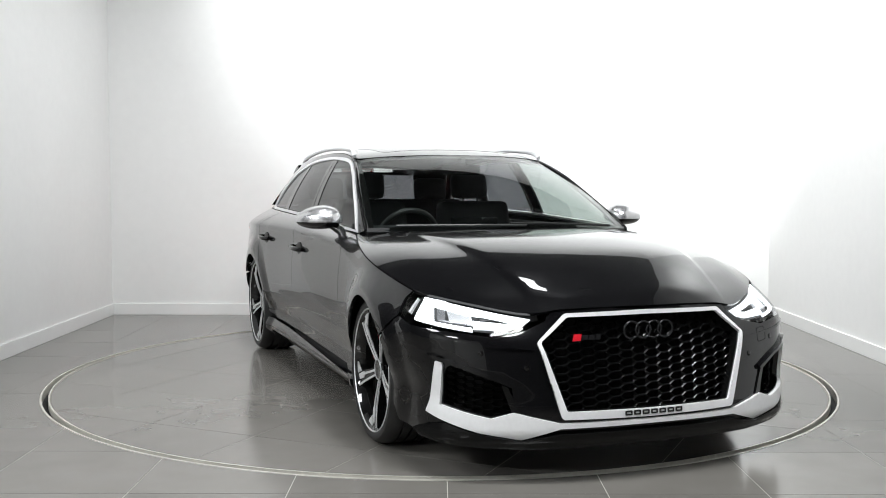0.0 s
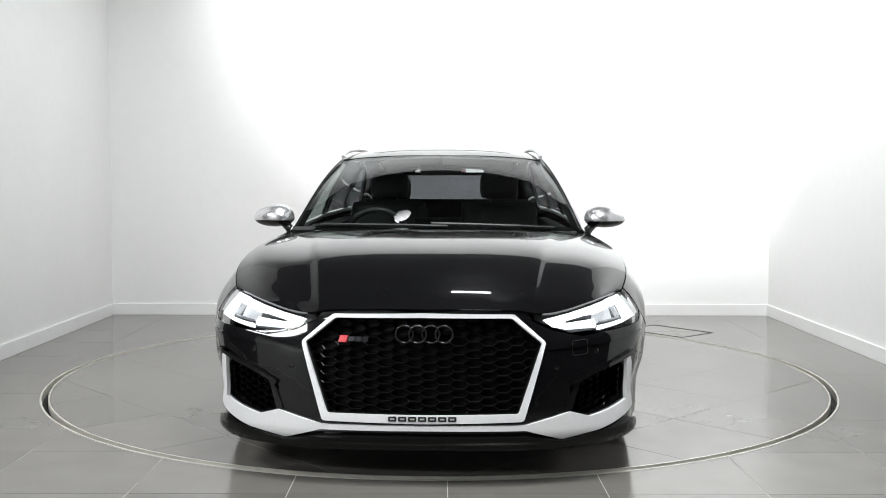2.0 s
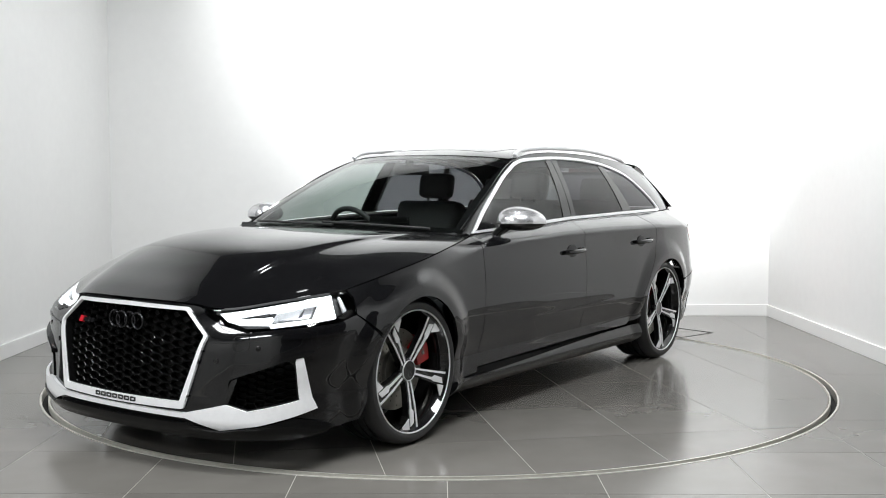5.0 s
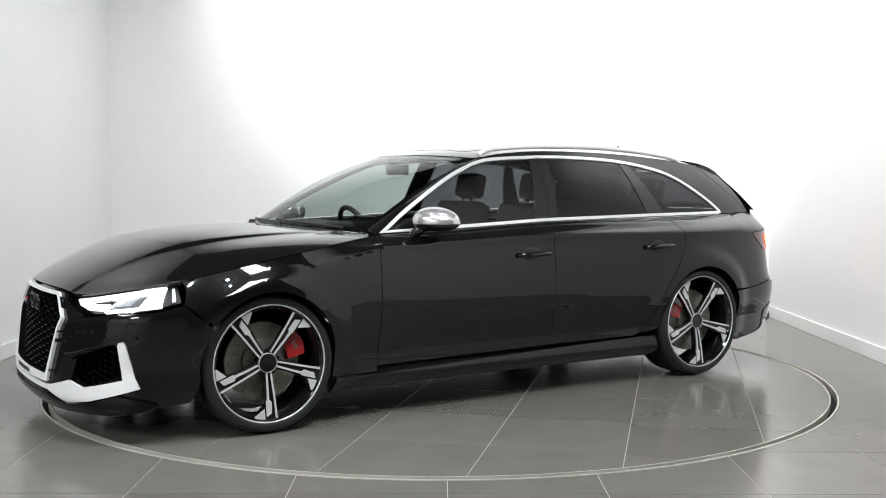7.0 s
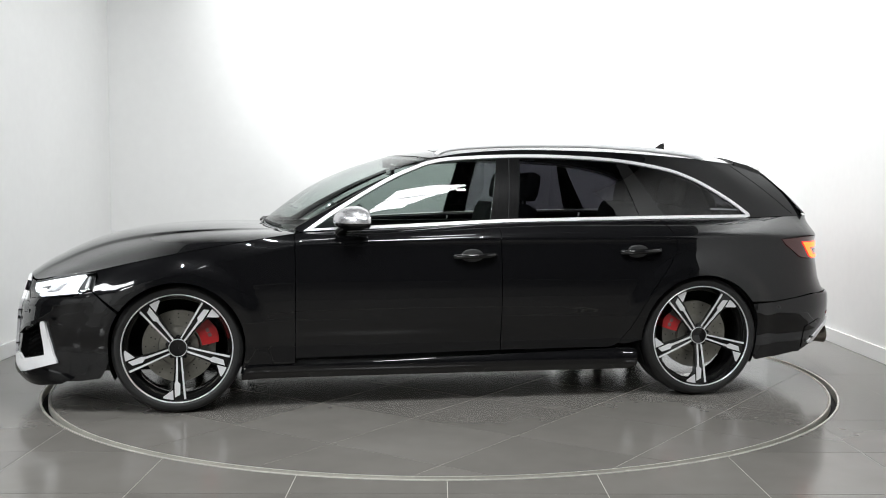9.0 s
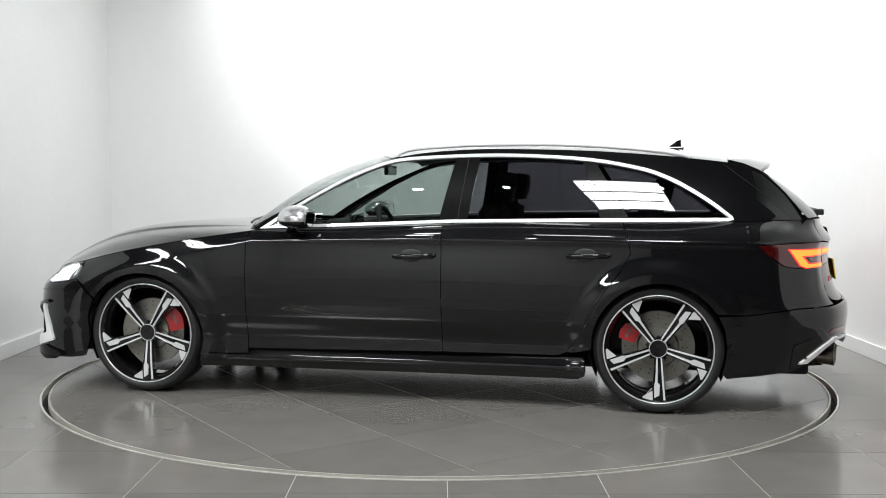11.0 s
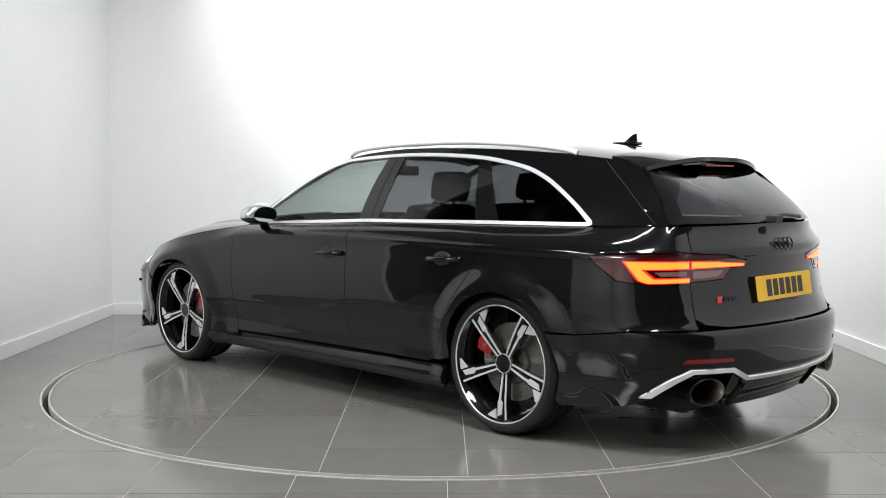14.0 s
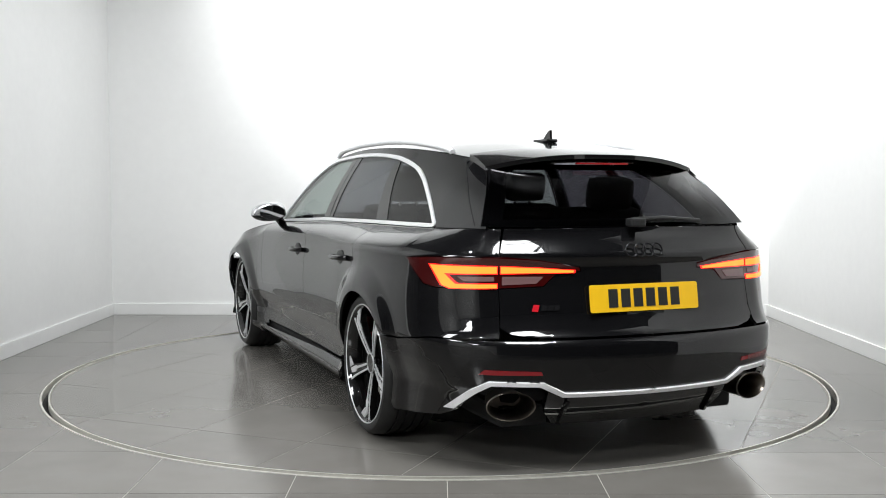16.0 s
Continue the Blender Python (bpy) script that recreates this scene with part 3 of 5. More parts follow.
bumper += [(s_f(y), 0.17) for y in (0.2, 0.4, 0.55, 0.7, 0.8)] + xs([(2.0, 0.175), (1.9, 0.19), (1.862, 0.25)]) + xs(arc(FX, WZ, AR, -8, 33, 10)) + [(s_x(1.925), 0.632)]
bumper += [(s, z - 0.003) for s, z in lamp_low[4::-1]] + [(s_f(0.425), 0.652)] + [(s_f(y), float(np.interp(y, HOOD_F[:, 1], HOOD_F[:, 2])) - 0.003) for y in (0.4, 0.3, 0.15)]
front_bumper = panel("front_bumper", [bumper[::-1], round_loop([(s_f(y), z) for y, z in fog], 0.012)], skin, PAINT, car, h=0.025, depth=0.02, both=True)


def face_map(inset=0.0):
    return lambda y, z: skin(s_f(abs(y)) * (1 if y >= 0 else -1), z, -inset)


frame_loop = grille_out + [(-y, z) for y, z in grille_out[-2:0:-1]]
hole_loop = grille_in + [(-y, z) for y, z in grille_in[-2:0:-1]]
panel("grille_frame", [round_loop(frame_loop, 0.012), round_loop(hole_loop, 0.01)], face_map(-0.016), SILVER, front_bumper, h=0.02, depth=0.014, label="satin silver grille surround")
liner = [(y * 0.985, 0.46 + (z - 0.46) * 0.985) for y, z in hole_loop]
panel("grille_liner", [hole_loop, liner], face_map(-0.004), GLOSS, front_bumper, h=0.02, depth=0.05)
panel("grille_liner", [frame_loop, hole_loop], face_map(0.002), GLOSS, front_bumper, h=0.02, depth=0.03)
SB = s_f(0.824)
half_blade = [(SB, 0.462), (SB + 0.008, 0.48), (SB + 0.034, 0.478), (SB + 0.052, 0.40), (SB + 0.075, 0.315), (SB + 0.10, 0.268), (s_f(0.70), 0.205), (s_f(0.55), 0.178), (s_f(0.40), 0.222), (0.0, 0.224), (0.0, 0.243), (s_f(0.40), 0.243), (s_f(0.52), 0.272), (s_f(0.578), 0.288), (s_f(0.66), 0.262), (SB + 0.018, 0.306)]
panel("front_blade", [half_blade], lambda s, z: skin(s, z, 0.014), SILVER, front_bumper, h=0.02, depth=0.016, both=True, label="satin silver lower bumper blade")
splitter = [(0, 0.14), (s_f(0.5), 0.135), (s_f(0.8), 0.145), (s_x(2.09), 0.165), (s_x(2.04), 0.19), (s_x(2.09), 0.21), (s_f(0.82), 0.235), (s_f(0.7), 0.2), (s_f(0.55), 0.172), (s_f(0.4), 0.2), (0, 0.2)]
panel("splitter", [splitter], lambda s, z: skin(s, z, 0.03 - 0.25 * abs(z - 0.17)), MESH, front_bumper, h=0.02, depth=0.06, both=True, label="gloss black lip")


def honeycomb(name, inside, y0, y1, z0, z1, inset, cw, ch, parent, label):
    """Flat hexagon cells of thin raised bars behind an opening."""
    bm = bmesh.new()
    row, z = 0, z0
    while z < z1:
        y = y0 + (cw * 0.75 if row % 2 else 0)
        while y < y1:
            hexa = [(y - cw / 2, z), (y - cw / 4, z + ch), (y + cw / 4, z + ch), (y + cw / 2, z), (y + cw / 4, z - ch), (y - cw / 4, z - ch)]
            if inside(y, z):
                rings = []
                for f, d in ((1.0, inset + 0.005), (0.955, inset), (0.90, inset + 0.002), (0.86, inset + 0.03)):
                    fz = 1 - (1 - f) * 1.7
                    rings.append([bm.verts.new(face_map(d)(y + (a - y) * f, z + (b - z) * fz)) for a, b in hexa])
                for r, q in zip(rings, rings[1:]):
                    for k in range(6):
                        bm.faces.new((r[k], r[(k + 1) % 6], q[(k + 1) % 6], q[k]))
            y += cw * 1.5
        z += ch
        row += 1
    return part(name, bm, MESH, parent, label)


def in_poly(loop, grow=0.0):
    cx, cz = np.mean(loop, 0)
    big = [(cx + (a - cx) * (1 + grow), cz + (b - cz) * (1 + grow)) for a, b in loop]
    return lambda y, z: bool(in_loops(np.array([y]), np.array([z]), [big])[0])


honeycomb("grille_mesh", in_poly(hole_loop, 0.02), -0.5, 0.5, 0.28, 0.67, 0.022, 0.078, 0.0165, front_bumper, "gloss black honeycomb grille")
panel("grille_back", [frame_loop], face_map(0.06), DARK, front_bumper, h=0.06, depth=0)
for side in (1, -1):
    loop = [(y * side, z) for y, z in fog]
    honeycomb("intake_mesh", in_poly(loop, 0.04), *((0.55, 0.86) if side > 0 else (-0.86, -0.55)), 0.26, 0.48, 0.03, 0.05, 0.0135, front_bumper, "gloss black honeycomb intake")
    back = [(s_f(y), z) for y, z in ((0.55, 0.25), (0.55, 0.42), (0.81, 0.49), (0.865, 0.45), (0.865, 0.28))]
    panel("intake_back", [back], lambda s, z: skin(s, z, -0.07), DARK, front_bumper, h=0.05, depth=0, side=side)
    # strut beside the intake
    panel("intake_strut", [[(s_f(y), z) for y, z in ((0.555, 0.285), (0.6, 0.385), (0.625, 0.395), (0.585, 0.285))]], lambda s, z: skin(s, z, 0.006), GLOSS, front_bumper, h=0.02, depth=0.05, side=side)

    visor = [(s_f(0.585), 0.40), (s_f(0.70), 0.45), (s_f(0.82), 0.490), (SB + 0.05, 0.502), (SB + 0.085, 0.50), (SB + 0.095, 0.487), (SB + 0.05, 0.484), (s_f(0.82), 0.474), (s_f(0.70), 0.436), (s_f(0.59), 0.386)]
    panel("intake_visor", [visor[::-1]], lambda s, z: skin(s, z, 0.016), PAINT, front_bumper, h=0.02, depth=0.035, side=side)
    crease = [(s_f(0.50), 0.535), (s_f(0.68), 0.548), (s_f(0.80), 0.56), (s_x(1.98), 0.572), (s_x(1.98), 0.566), (s_f(0.80), 0.551), (s_f(0.68), 0.539), (s_f(0.50), 0.529)]
    panel("bumper_crease", [crease[::-1]], lambda s, z: skin(s, z, 0.006), PAINT, front_bumper, h=0.02, depth=0.012, side=side)
    for y, z in ((0.70, 0.515), (0.53, 0.46)):
        p = skin(s_f(y) * side, z)
        bm = bmesh.new()
        lathe(bm, [(-0.004, 0.011), (0.002, 0.011), (0.003, 0.009), (0.003, 0.001)], 14, "x")
        bmesh.ops.transform(bm, matrix=Matrix.Translation((p[0], p[1], z)) @ pose(0, 0, 0, 0, 0, (28 if y > 0.6 else 18) * side), verts=bm.verts)
        part("parking_sensor", bm, GLOSS, front_bumper, "", 40)
hook = round_loop([(s_f(0.60), 0.50), (s_f(0.665), 0.507), (s_f(0.665), 0.565), (s_f(0.60), 0.56)], 0.014)
cs, cz = np.mean(hook, 0)
panel("tow_cover_seam", [hook, [(cs + (a - cs) * 0.93, cz + (b - cz) * 0.93) for a, b in hook]], lambda s, z: skin(s, z, 0.0012), DARK, front_bumper, h=0.02, depth=0, label="thin seam of the towing eye cover")

# badges: four plain rings, a red slanted bar with a grey bar, dark bars for the word on the frame
for k in range(4):
    bm = bmesh.new()
    lathe(bm, [(0.006 * math.cos(a), 0.034 + 0.0045 * math.sin(a)) for a in np.linspace(0, 2 * math.pi, 9)[:-1]], 28, "x", closed=True)
    yy = -0.077 + k * 0.0515 + 0.004
    p = face_map(0.0)(yy, 0.592)
    bmesh.ops.transform(bm, matrix=Matrix.Translation((p[0] - 0.002 + 0.004 * (k % 2), yy, 0.592)), verts=bm.verts)
    part("badge_ring", bm, BADGE, front_bumper, "", 60)
panel("badge_bar", [[(-0.338, 0.56), (-0.306, 0.56), (-0.298, 0.586), (-0.33, 0.586)]], face_map(-0.004), RED, front_bumper, h=0.02, depth=0.012, label="small red slanted badge")
for y0, y1 in ((-0.300, -0.274), (-0.270, -0.246), (-0.242, -0.22)):
    panel("badge_bar", [[(y0, 0.563), (y1, 0.563), (y1 + 0.005, 0.582), (y0 + 0.005, 0.582)]], face_map(-0.003), BADGE, front_bumper, h=0.02, depth=0.01)
for k in range(7):
    y0 = -0.132 + k * 0.0385
    panel("frame_lettering", [round_loop([(y0, 0.262), (y0 + 0.032, 0.262), (y0 + 0.032, 0.281), (y0, 0.281)], 0.005), round_loop([(y0 + 0.007, 0.268), (y0 + 0.025, 0.268), (y0 + 0.025, 0.275), (y0 + 0.007, 0.275)], 0.002)], face_map(-0.0185), TRIM, front_bumper, h=0.02, depth=0.003)

# headlights
lamp_top = [(s, top_z(s) - 0.006) for s in np.linspace(s_f(0.45), s_x(1.915), 16)]
lamp_loop = lamp_top + [(s_x(1.912), 0.70), (s_x(1.935), 0.642)] + lamp_low[4::-1]


def lerp_lamp(t, v):
    """t along the lamp from its inner tip, v from its lower to its upper edge."""
    s = s_f(0.45) + (s_x(1.925) - s_f(0.45)) * t
    zt = top_z(s) - 0.006
    zb = float(np.interp(s, [p[0] for p in lamp_low[:6]], [p[1] for p in lamp_low[:6]]))
    return (s, zb + (zt - zb) * v)


for side in (1, -1):
    lamp = panel("headlight", [[lerp_lamp(t, v) for t, v in ((0, 0.1), (0, 0.95), (0.25, 1), (0.5, 1), (0.75, 1), (1, 1), (1, 0), (0.75, 0), (0.5, 0), (0.25, 0))]], lambda s, z: skin(s, z, -0.05), TRIM, car, h=0.025, depth=0, side=side, label="dark headlight with bright white light signature")
    panel("lens", [lamp_loop], lambda s, z: skin(s, z, -0.001), LENS, lamp, h=0.025, depth=0, side=side, label="clear polycarbonate cover")
    strips = [
        [(0.05, 0.60), (0.2, 0.85), (0.5, 0.92), (0.85, 0.93), (0.85, 0.76), (0.5, 0.70), (0.3, 0.66), (0.14, 0.48)],
        [(0.05, 0.59), (0.14, 0.47), (0.2, 0.42), (0.385, 0.43), (0.40, 0.20), (0.2, 0.20), (0.11, 0.26)],
        [(0.70, 0.74), (0.85, 0.75), (0.86, 0.14), (0.685, 0.14)],
        [(0.41, 0.19), (0.68, 0.22), (0.68, 0.13), (0.41, 0.10)],
    ]
    panel("side_marker", [[lerp_lamp(t, v) for t, v in ((0.93, 0.2), (0.935, 0.8), (0.965, 0.8), (0.96, 0.2))]], lambda s, z: skin(s, z, -0.018), CHROME, lamp, h=0.03, depth=0.01, side=side)
    for st in strips:
        panel("light_strip", [[lerp_lamp(t, v) for t, v in st]], lambda s, z: skin(s, z, -0.014), DRL, lamp, h=0.012, depth=0.015, side=side, label="glowing white light strip")
    for t0, t1, v0, v1, mat in ((0.40, 0.575, 0.27, 0.66, CELL), (0.61, 0.68, 0.30, 0.68, LAMPCUP), (0.17, 0.34, 0.47, 0.60, TRIM), (0.45, 0.67, 0.235, 0.275, LAMPCUP)):
        panel("reflector", [[lerp_lamp(t, v) for t, v in ((t0, v0), (t0 - 0.02, v1), (t1, v1 + 0.02), (t1, v0))]], lambda s, z: skin(s, z, -0.03), mat, lamp, h=0.015, depth=0.01, side=side, label="bright reflector cell" if mat is CELL else "")

# tailgate, rear bumper and tail lights
tail_out = [(s_x(-1.806), 0.866), (s_x(-1.98), 0.876), (s_r(0.70), 0.88), (s_r(0.5), 0.868), (s_r(0.31), 0.838), (s_r(0.305), 0.825), (s_r(0.42), 0.812), (s_r(0.47), 0.765), (s_r(0.655), 0.756), (s_x(-2.0), 0.756), (s_x(-1.935), 0.766), (s_x(-1.835), 0.836)]
gate = [(s_r(0.65), 0.995)] + top_run(s_r(0.64), s_r(0.0), 14) + [(s_r(0), 0.565), (s_r(0.5), 0.563), (s_r(0.60), 0.575), (s_r(0.645), 0.60), (s_r(0.651), 0.752), (s_r(0.47), 0.761), (s_r(0.418), 0.806), (s_r(0.30), 0.822), (s_r(0.305), 0.843), (s_r(0.5), 0.872), (s_r(0.651), 0.885)]
tailgate = panel("tailgate", [gate[1:]], skin, PAINT, car, h=0.025, both=True)
rear_loop = [(s_r(0), 0.556), (s_r(0.5), 0.554), (s_r(0.645), 0.552)] + xs([(-2.0, 0.548), (-1.75, 0.514)]) + xs(arc(RX, WZ, AR, 149, 200, 14)) + xs([(-1.66, 0.19), (-1.8, 0.2)])
rear_loop += [(s_x(-2.0), 0.225), (s_r(0.80), 0.26), (s_r(0.74), 0.335), (s_r(0.67), 0.378), (s_r(0.49), 0.372), (s_r(0.40), 0.33), (s_r(0), 0.33)]
rear_bumper = panel("rear_bumper", [rear_loop], skin, PAINT, car, h=0.014, both=True)
blade = [(0.838, 0.262), (0.745, 0.354), (0.685, 0.390), (0.48, 0.387), (0.395, 0.340), (0.0, 0.337), (0.0, 0.322), (0.405, 0.324), (0.495, 0.370), (0.675, 0.373), (0.73, 0.338), (0.808, 0.262)]
panel("rear_blade", [[(s_r(y), z) for y, z in blade]], lambda s, z: skin(s, z, 0.012), SILVER, rear_bumper, h=0.02, depth=0.03, both=True, label="satin silver strip over the diffuser")
diff = [(s_r(0), 0.325), (s_r(0.4), 0.325), (s_r(0.455), 0.348), (s_r(0.465), 0.25), (s_r(0.42), 0.19), (s_r(0), 0.19)]
panel("diffuser", [diff], lambda s, z: skin(s, z, -0.03), GLOSS, rear_bumper, h=0.03, depth=0.05, both=True, label="gloss black diffuser")
for side in (1, -1):
    light = panel("tail_light", [tail_out], lambda s, z: skin(s, z, 0.002), TAILDIM, car, h=0.02, depth=0.02, side=side, label="lit red tail light")
    panel("housing", [tail_out], lambda s, z: skin(s, z, -0.025), DARK, light, h=0.03, depth=-0.026, side=side)
    sa, sb = s_x(-1.955), s_r(0.658)
    at = lambda f: sa + (sb - sa) * f
    outer = [(at(0), 0.850), (at(0.5), 0.848), (at(1), 0.846), (at(1), 0.812), (at(0.30), 0.810), (at(0.44), 0.776), (at(1), 0.776), (at(1), 0.754), (at(0.33), 0.752), (at(0.2), 0.766)]
    core = [(at(0.03), 0.846), (at(0.5), 0.844), (at(0.99), 0.842), (at(0.99), 0.816), (at(0.25), 0.814), (at(0.41), 0.772), (at(0.99), 0.772), (at(0.99), 0.757), (at(0.345), 0.755), (at(0.23), 0.766)]
    inner = [(s_r(0.648), 0.846), (s_r(0.5), 0.840), (s_r(0.325), 0.828), (s_r(0.33), 0.816), (s_r(0.5), 0.815), (s_r(0.648), 0.812)]
    inner_core = [(s_r(0.645), 0.842), (s_r(0.5), 0.837), (s_r(0.335), 0.8265), (s_r(0.338), 0.818), (s_r(0.5), 0.818), (s_r(0.645), 0.816)]
    for wide, thin in ((outer, core), (inner, inner_core)):
        strip = panel("light_strip", [wide], lambda s, z: skin(s, z, 0.0045), TAILRED, light, h=0.012, depth=0.003, side=side, label="glowing red light strip")
        # added layer: the strip's overexposed middle as an amber sheet
        panel("light_core", [thin], lambda s, z: skin(s, z, 0.006), TAIL, strip, h=0.012, depth=0.002, side=side, label="bright amber-yellow core of the strip")
    panel("light_cell", [[(at(0.43), 0.802), (at(0.95), 0.803), (at(0.95), 0.784), (at(0.52), 0.784)]], lambda s, z: skin(s, z, 0.0035), WHITELENS, light, h=0.015, depth=0.002, side=side)
    panel("reversing_lens", [[(s_r(0.64), 0.803), (s_r(0.47), 0.803), (s_r(0.50), 0.775), (s_r(0.64), 0.768)]], lambda s, z: skin(s, z, 0.0045), WHITELENS, light, h=0.02, depth=0.003, side=side)
    panel("reflector", [[(s_r(0.72), 0.418), (s_r(0.70), 0.437), (s_r(0.49), 0.432), (s_r(0.485), 0.416)]], lambda s, z: skin(s, z, 0.003), REDLENS, rear_bumper, h=0.02, depth=0.006, side=side, label="red reflector strip")
    vent = [(s_x(-2.0), 0.36), (s_r(0.80), 0.40), (s_r(0.775), 0.395), (s_r(0.845), 0.27), (s_x(-1.99), 0.235)]
    panel("corner_vent", [vent], lambda s, z: skin(s, z, 0.004), GLOSS, rear_bumper, h=0.02, depth=0.01, side=side)
    bm = bmesh.new()
    lathe(bm, [(0.14, 0.06), (-0.02, 0.078), (-0.03, 0.082), (-0.032, 0.078), (-0.02, 0.071), (0.12, 0.056), (0.125, 0.002)], 32, "x")
    bmesh.ops.transform(bm, matrix=Matrix.Translation((-2.195, 0.585 * side, 0.288)) @ pose(0, 0, 0, 0, 0, -14 * side) @ Matrix.Diagonal((1, 1.25, 0.72, 1)), verts=bm.verts)
    part("exhaust", bm, EXHAUST, car, "large oval steel tailpipe", 50)


for y in (-0.36, -0.22, 0.22, 0.36):
    bm = bmesh.new()
    prism(bm, [(-2.28, 0.30), (-2.02, 0.30), (-2.02, 0.17), (-2.20, 0.19)], lambda u, v, w: Vector((u, y + w, v)), -0.006, 0.006)
    part("diffuser_fin", bm, GLOSS, rear_bumper)


def back_map(inset=0.0):
    return lambda y, z: skin((s_r(abs(y))) * (1 if y >= 0 else -1), z, -inset)


def rear_flat(y, z):
    return np.array([-2.268 + 0.15 * (z - 0.7), y, z])


bm = bmesh.new()
prism(bm, round_loop([(-0.262, 0.655), (0.262, 0.655), (0.262, 0.766), (-0.262, 0.766)], 0.01, 3), lambda u, v, w: Vector(rear_flat(u, v)) - Vector((w, 0, 0)), 0.0, 0.006)
plate = part("rear_plate", bm, PLATE, tailgate, "yellow registration plate with dark bars")
for k in range(6):
    y0 = 0.176 - k * 0.06
    bm = bmesh.new()
    prism(bm, [(y0, 0.673), (y0, 0.748), (y0 - 0.044, 0.748), (y0 - 0.044, 0.673)], lambda u, v, w: Vector(rear_flat(u, v)) - Vector((w, 0, 0)), 0.005, 0.0075)
    part("plate_bar", bm, TRIM, plate)
bm = bmesh.new()
prism(bm, [(-0.09, 0.642), (0.09, 0.642), (0.09, 0.652), (-0.09, 0.652)], lambda u, v, w: Vector(rear_flat(u, v)) - Vector((w, 0, 0)), 0.0, 0.003)
part("plate_surround", bm, TRIM, plate)
for k in range(4):
    bm = bmesh.new()
    lathe(bm, [(0.004 * math.cos(a), 0.027 + 0.0035 * math.sin(a)) for a in np.linspace(0, 2 * math.pi, 9)[:-1]], 28, "x", closed=True)
    yy = -0.062 + k * 0.041
    p = back_map(0)(yy, 0.905)
    bmesh.ops.transform(bm, matrix=Matrix.Translation((p[0] - 0.006, yy, 0.905)) @ pose(0, 0, 0, 0, 12, 0), verts=bm.verts)
    part("badge_ring", bm, BADGE, tailgate, "", 60)
panel("badge_bar", [[(0.52, 0.663), (0.495, 0.663), (0.488, 0.69), (0.513, 0.69)]], back_map(-0.004), RED, tailgate, flip=True, h=0.02, depth=0.006, label="small red slanted badge")
for y0 in (0.482, 0.455, 0.428):
    panel("badge_bar", [[(y0, 0.667), (y0 - 0.022, 0.667), (y0 - 0.027, 0.688), (y0 - 0.005, 0.688)]], back_map(-0.004), BADGE, tailgate, flip=True, h=0.02, depth=0.006)

# ---- cabin ----
DLO = [(0.868, 0.925), (0.676, 1.054), (0.416, 1.203), (0.25, 1.275), (0.169, 1.302), (0.041, 1.323), (-0.299, 1.34), (-0.611, 1.338), (-0.942, 1.316), (-1.206, 1.27), (-1.34, 1.226), (-1.449, 1.172), (-1.58, 1.09), (-1.685, 1.01), (-1.69, 0.992), (-1.66, 0.985), (-1.0, 0.979), (-0.22, 0.966), (0.41, 0.939)]
dlo_out = [tuple(p) for p in curve(DLO[:14], 4)] + DLO[14:]


def shrink(loop, d):
    out, m = [], len(loop)
    area = sum(a[0] * b[1] - b[0] * a[1] for a, b in zip(loop, loop[1:] + loop[:1]))
    sg = 1 if area > 0 else -1
    for i in range(m):
        a, p, b = (Vector(loop[i - 1]), Vector(loop[i]), Vector(loop[(i + 1) % m]))
        n1 = Vector((-(p - a).y, (p - a).x)).normalized() * sg
        n2 = Vector((-(b - p).y, (b - p).x)).normalized() * sg
        n = (n1 + n2).normalized()
        out.append(tuple(p + n * d / max(0.45, n.dot(n1))))
    return out


dlo_in = shrink(dlo_out, 0.017)


def clip_x(loop, line, keep_front):
    """Keeps the part of an outline before or behind a slanted line of two points."""
    (xa, za), (xb, zb) = line
    f = lambda p: ((p[0] - (xa + (xb - xa) * (p[1] - za) / (zb - za))) >= 0) == keep_front

    def meet(a, b):
        lo, hi = 0.0, 1.0
        for _ in range(20):
            m = (lo + hi) / 2
            q = (a[0] + (b[0] - a[0]) * m, a[1] + (b[1] - a[1]) * m)
            lo, hi = (m, hi) if f(q) == f(a) else (lo, m)
        return (a[0] + (b[0] - a[0]) * lo, a[1] + (b[1] - a[1]) * lo)
    return clip_polygon(loop, f, meet)


def clip_polygon(poly, inside, cross):
    out = []
    for a, b in zip(poly, poly[1:] + poly[:1]):
        if inside(a):
            out.append(a)
            if not inside(b):
                out.append(cross(a, b))
        elif inside(b):
            out.append(cross(a, b))
    return out


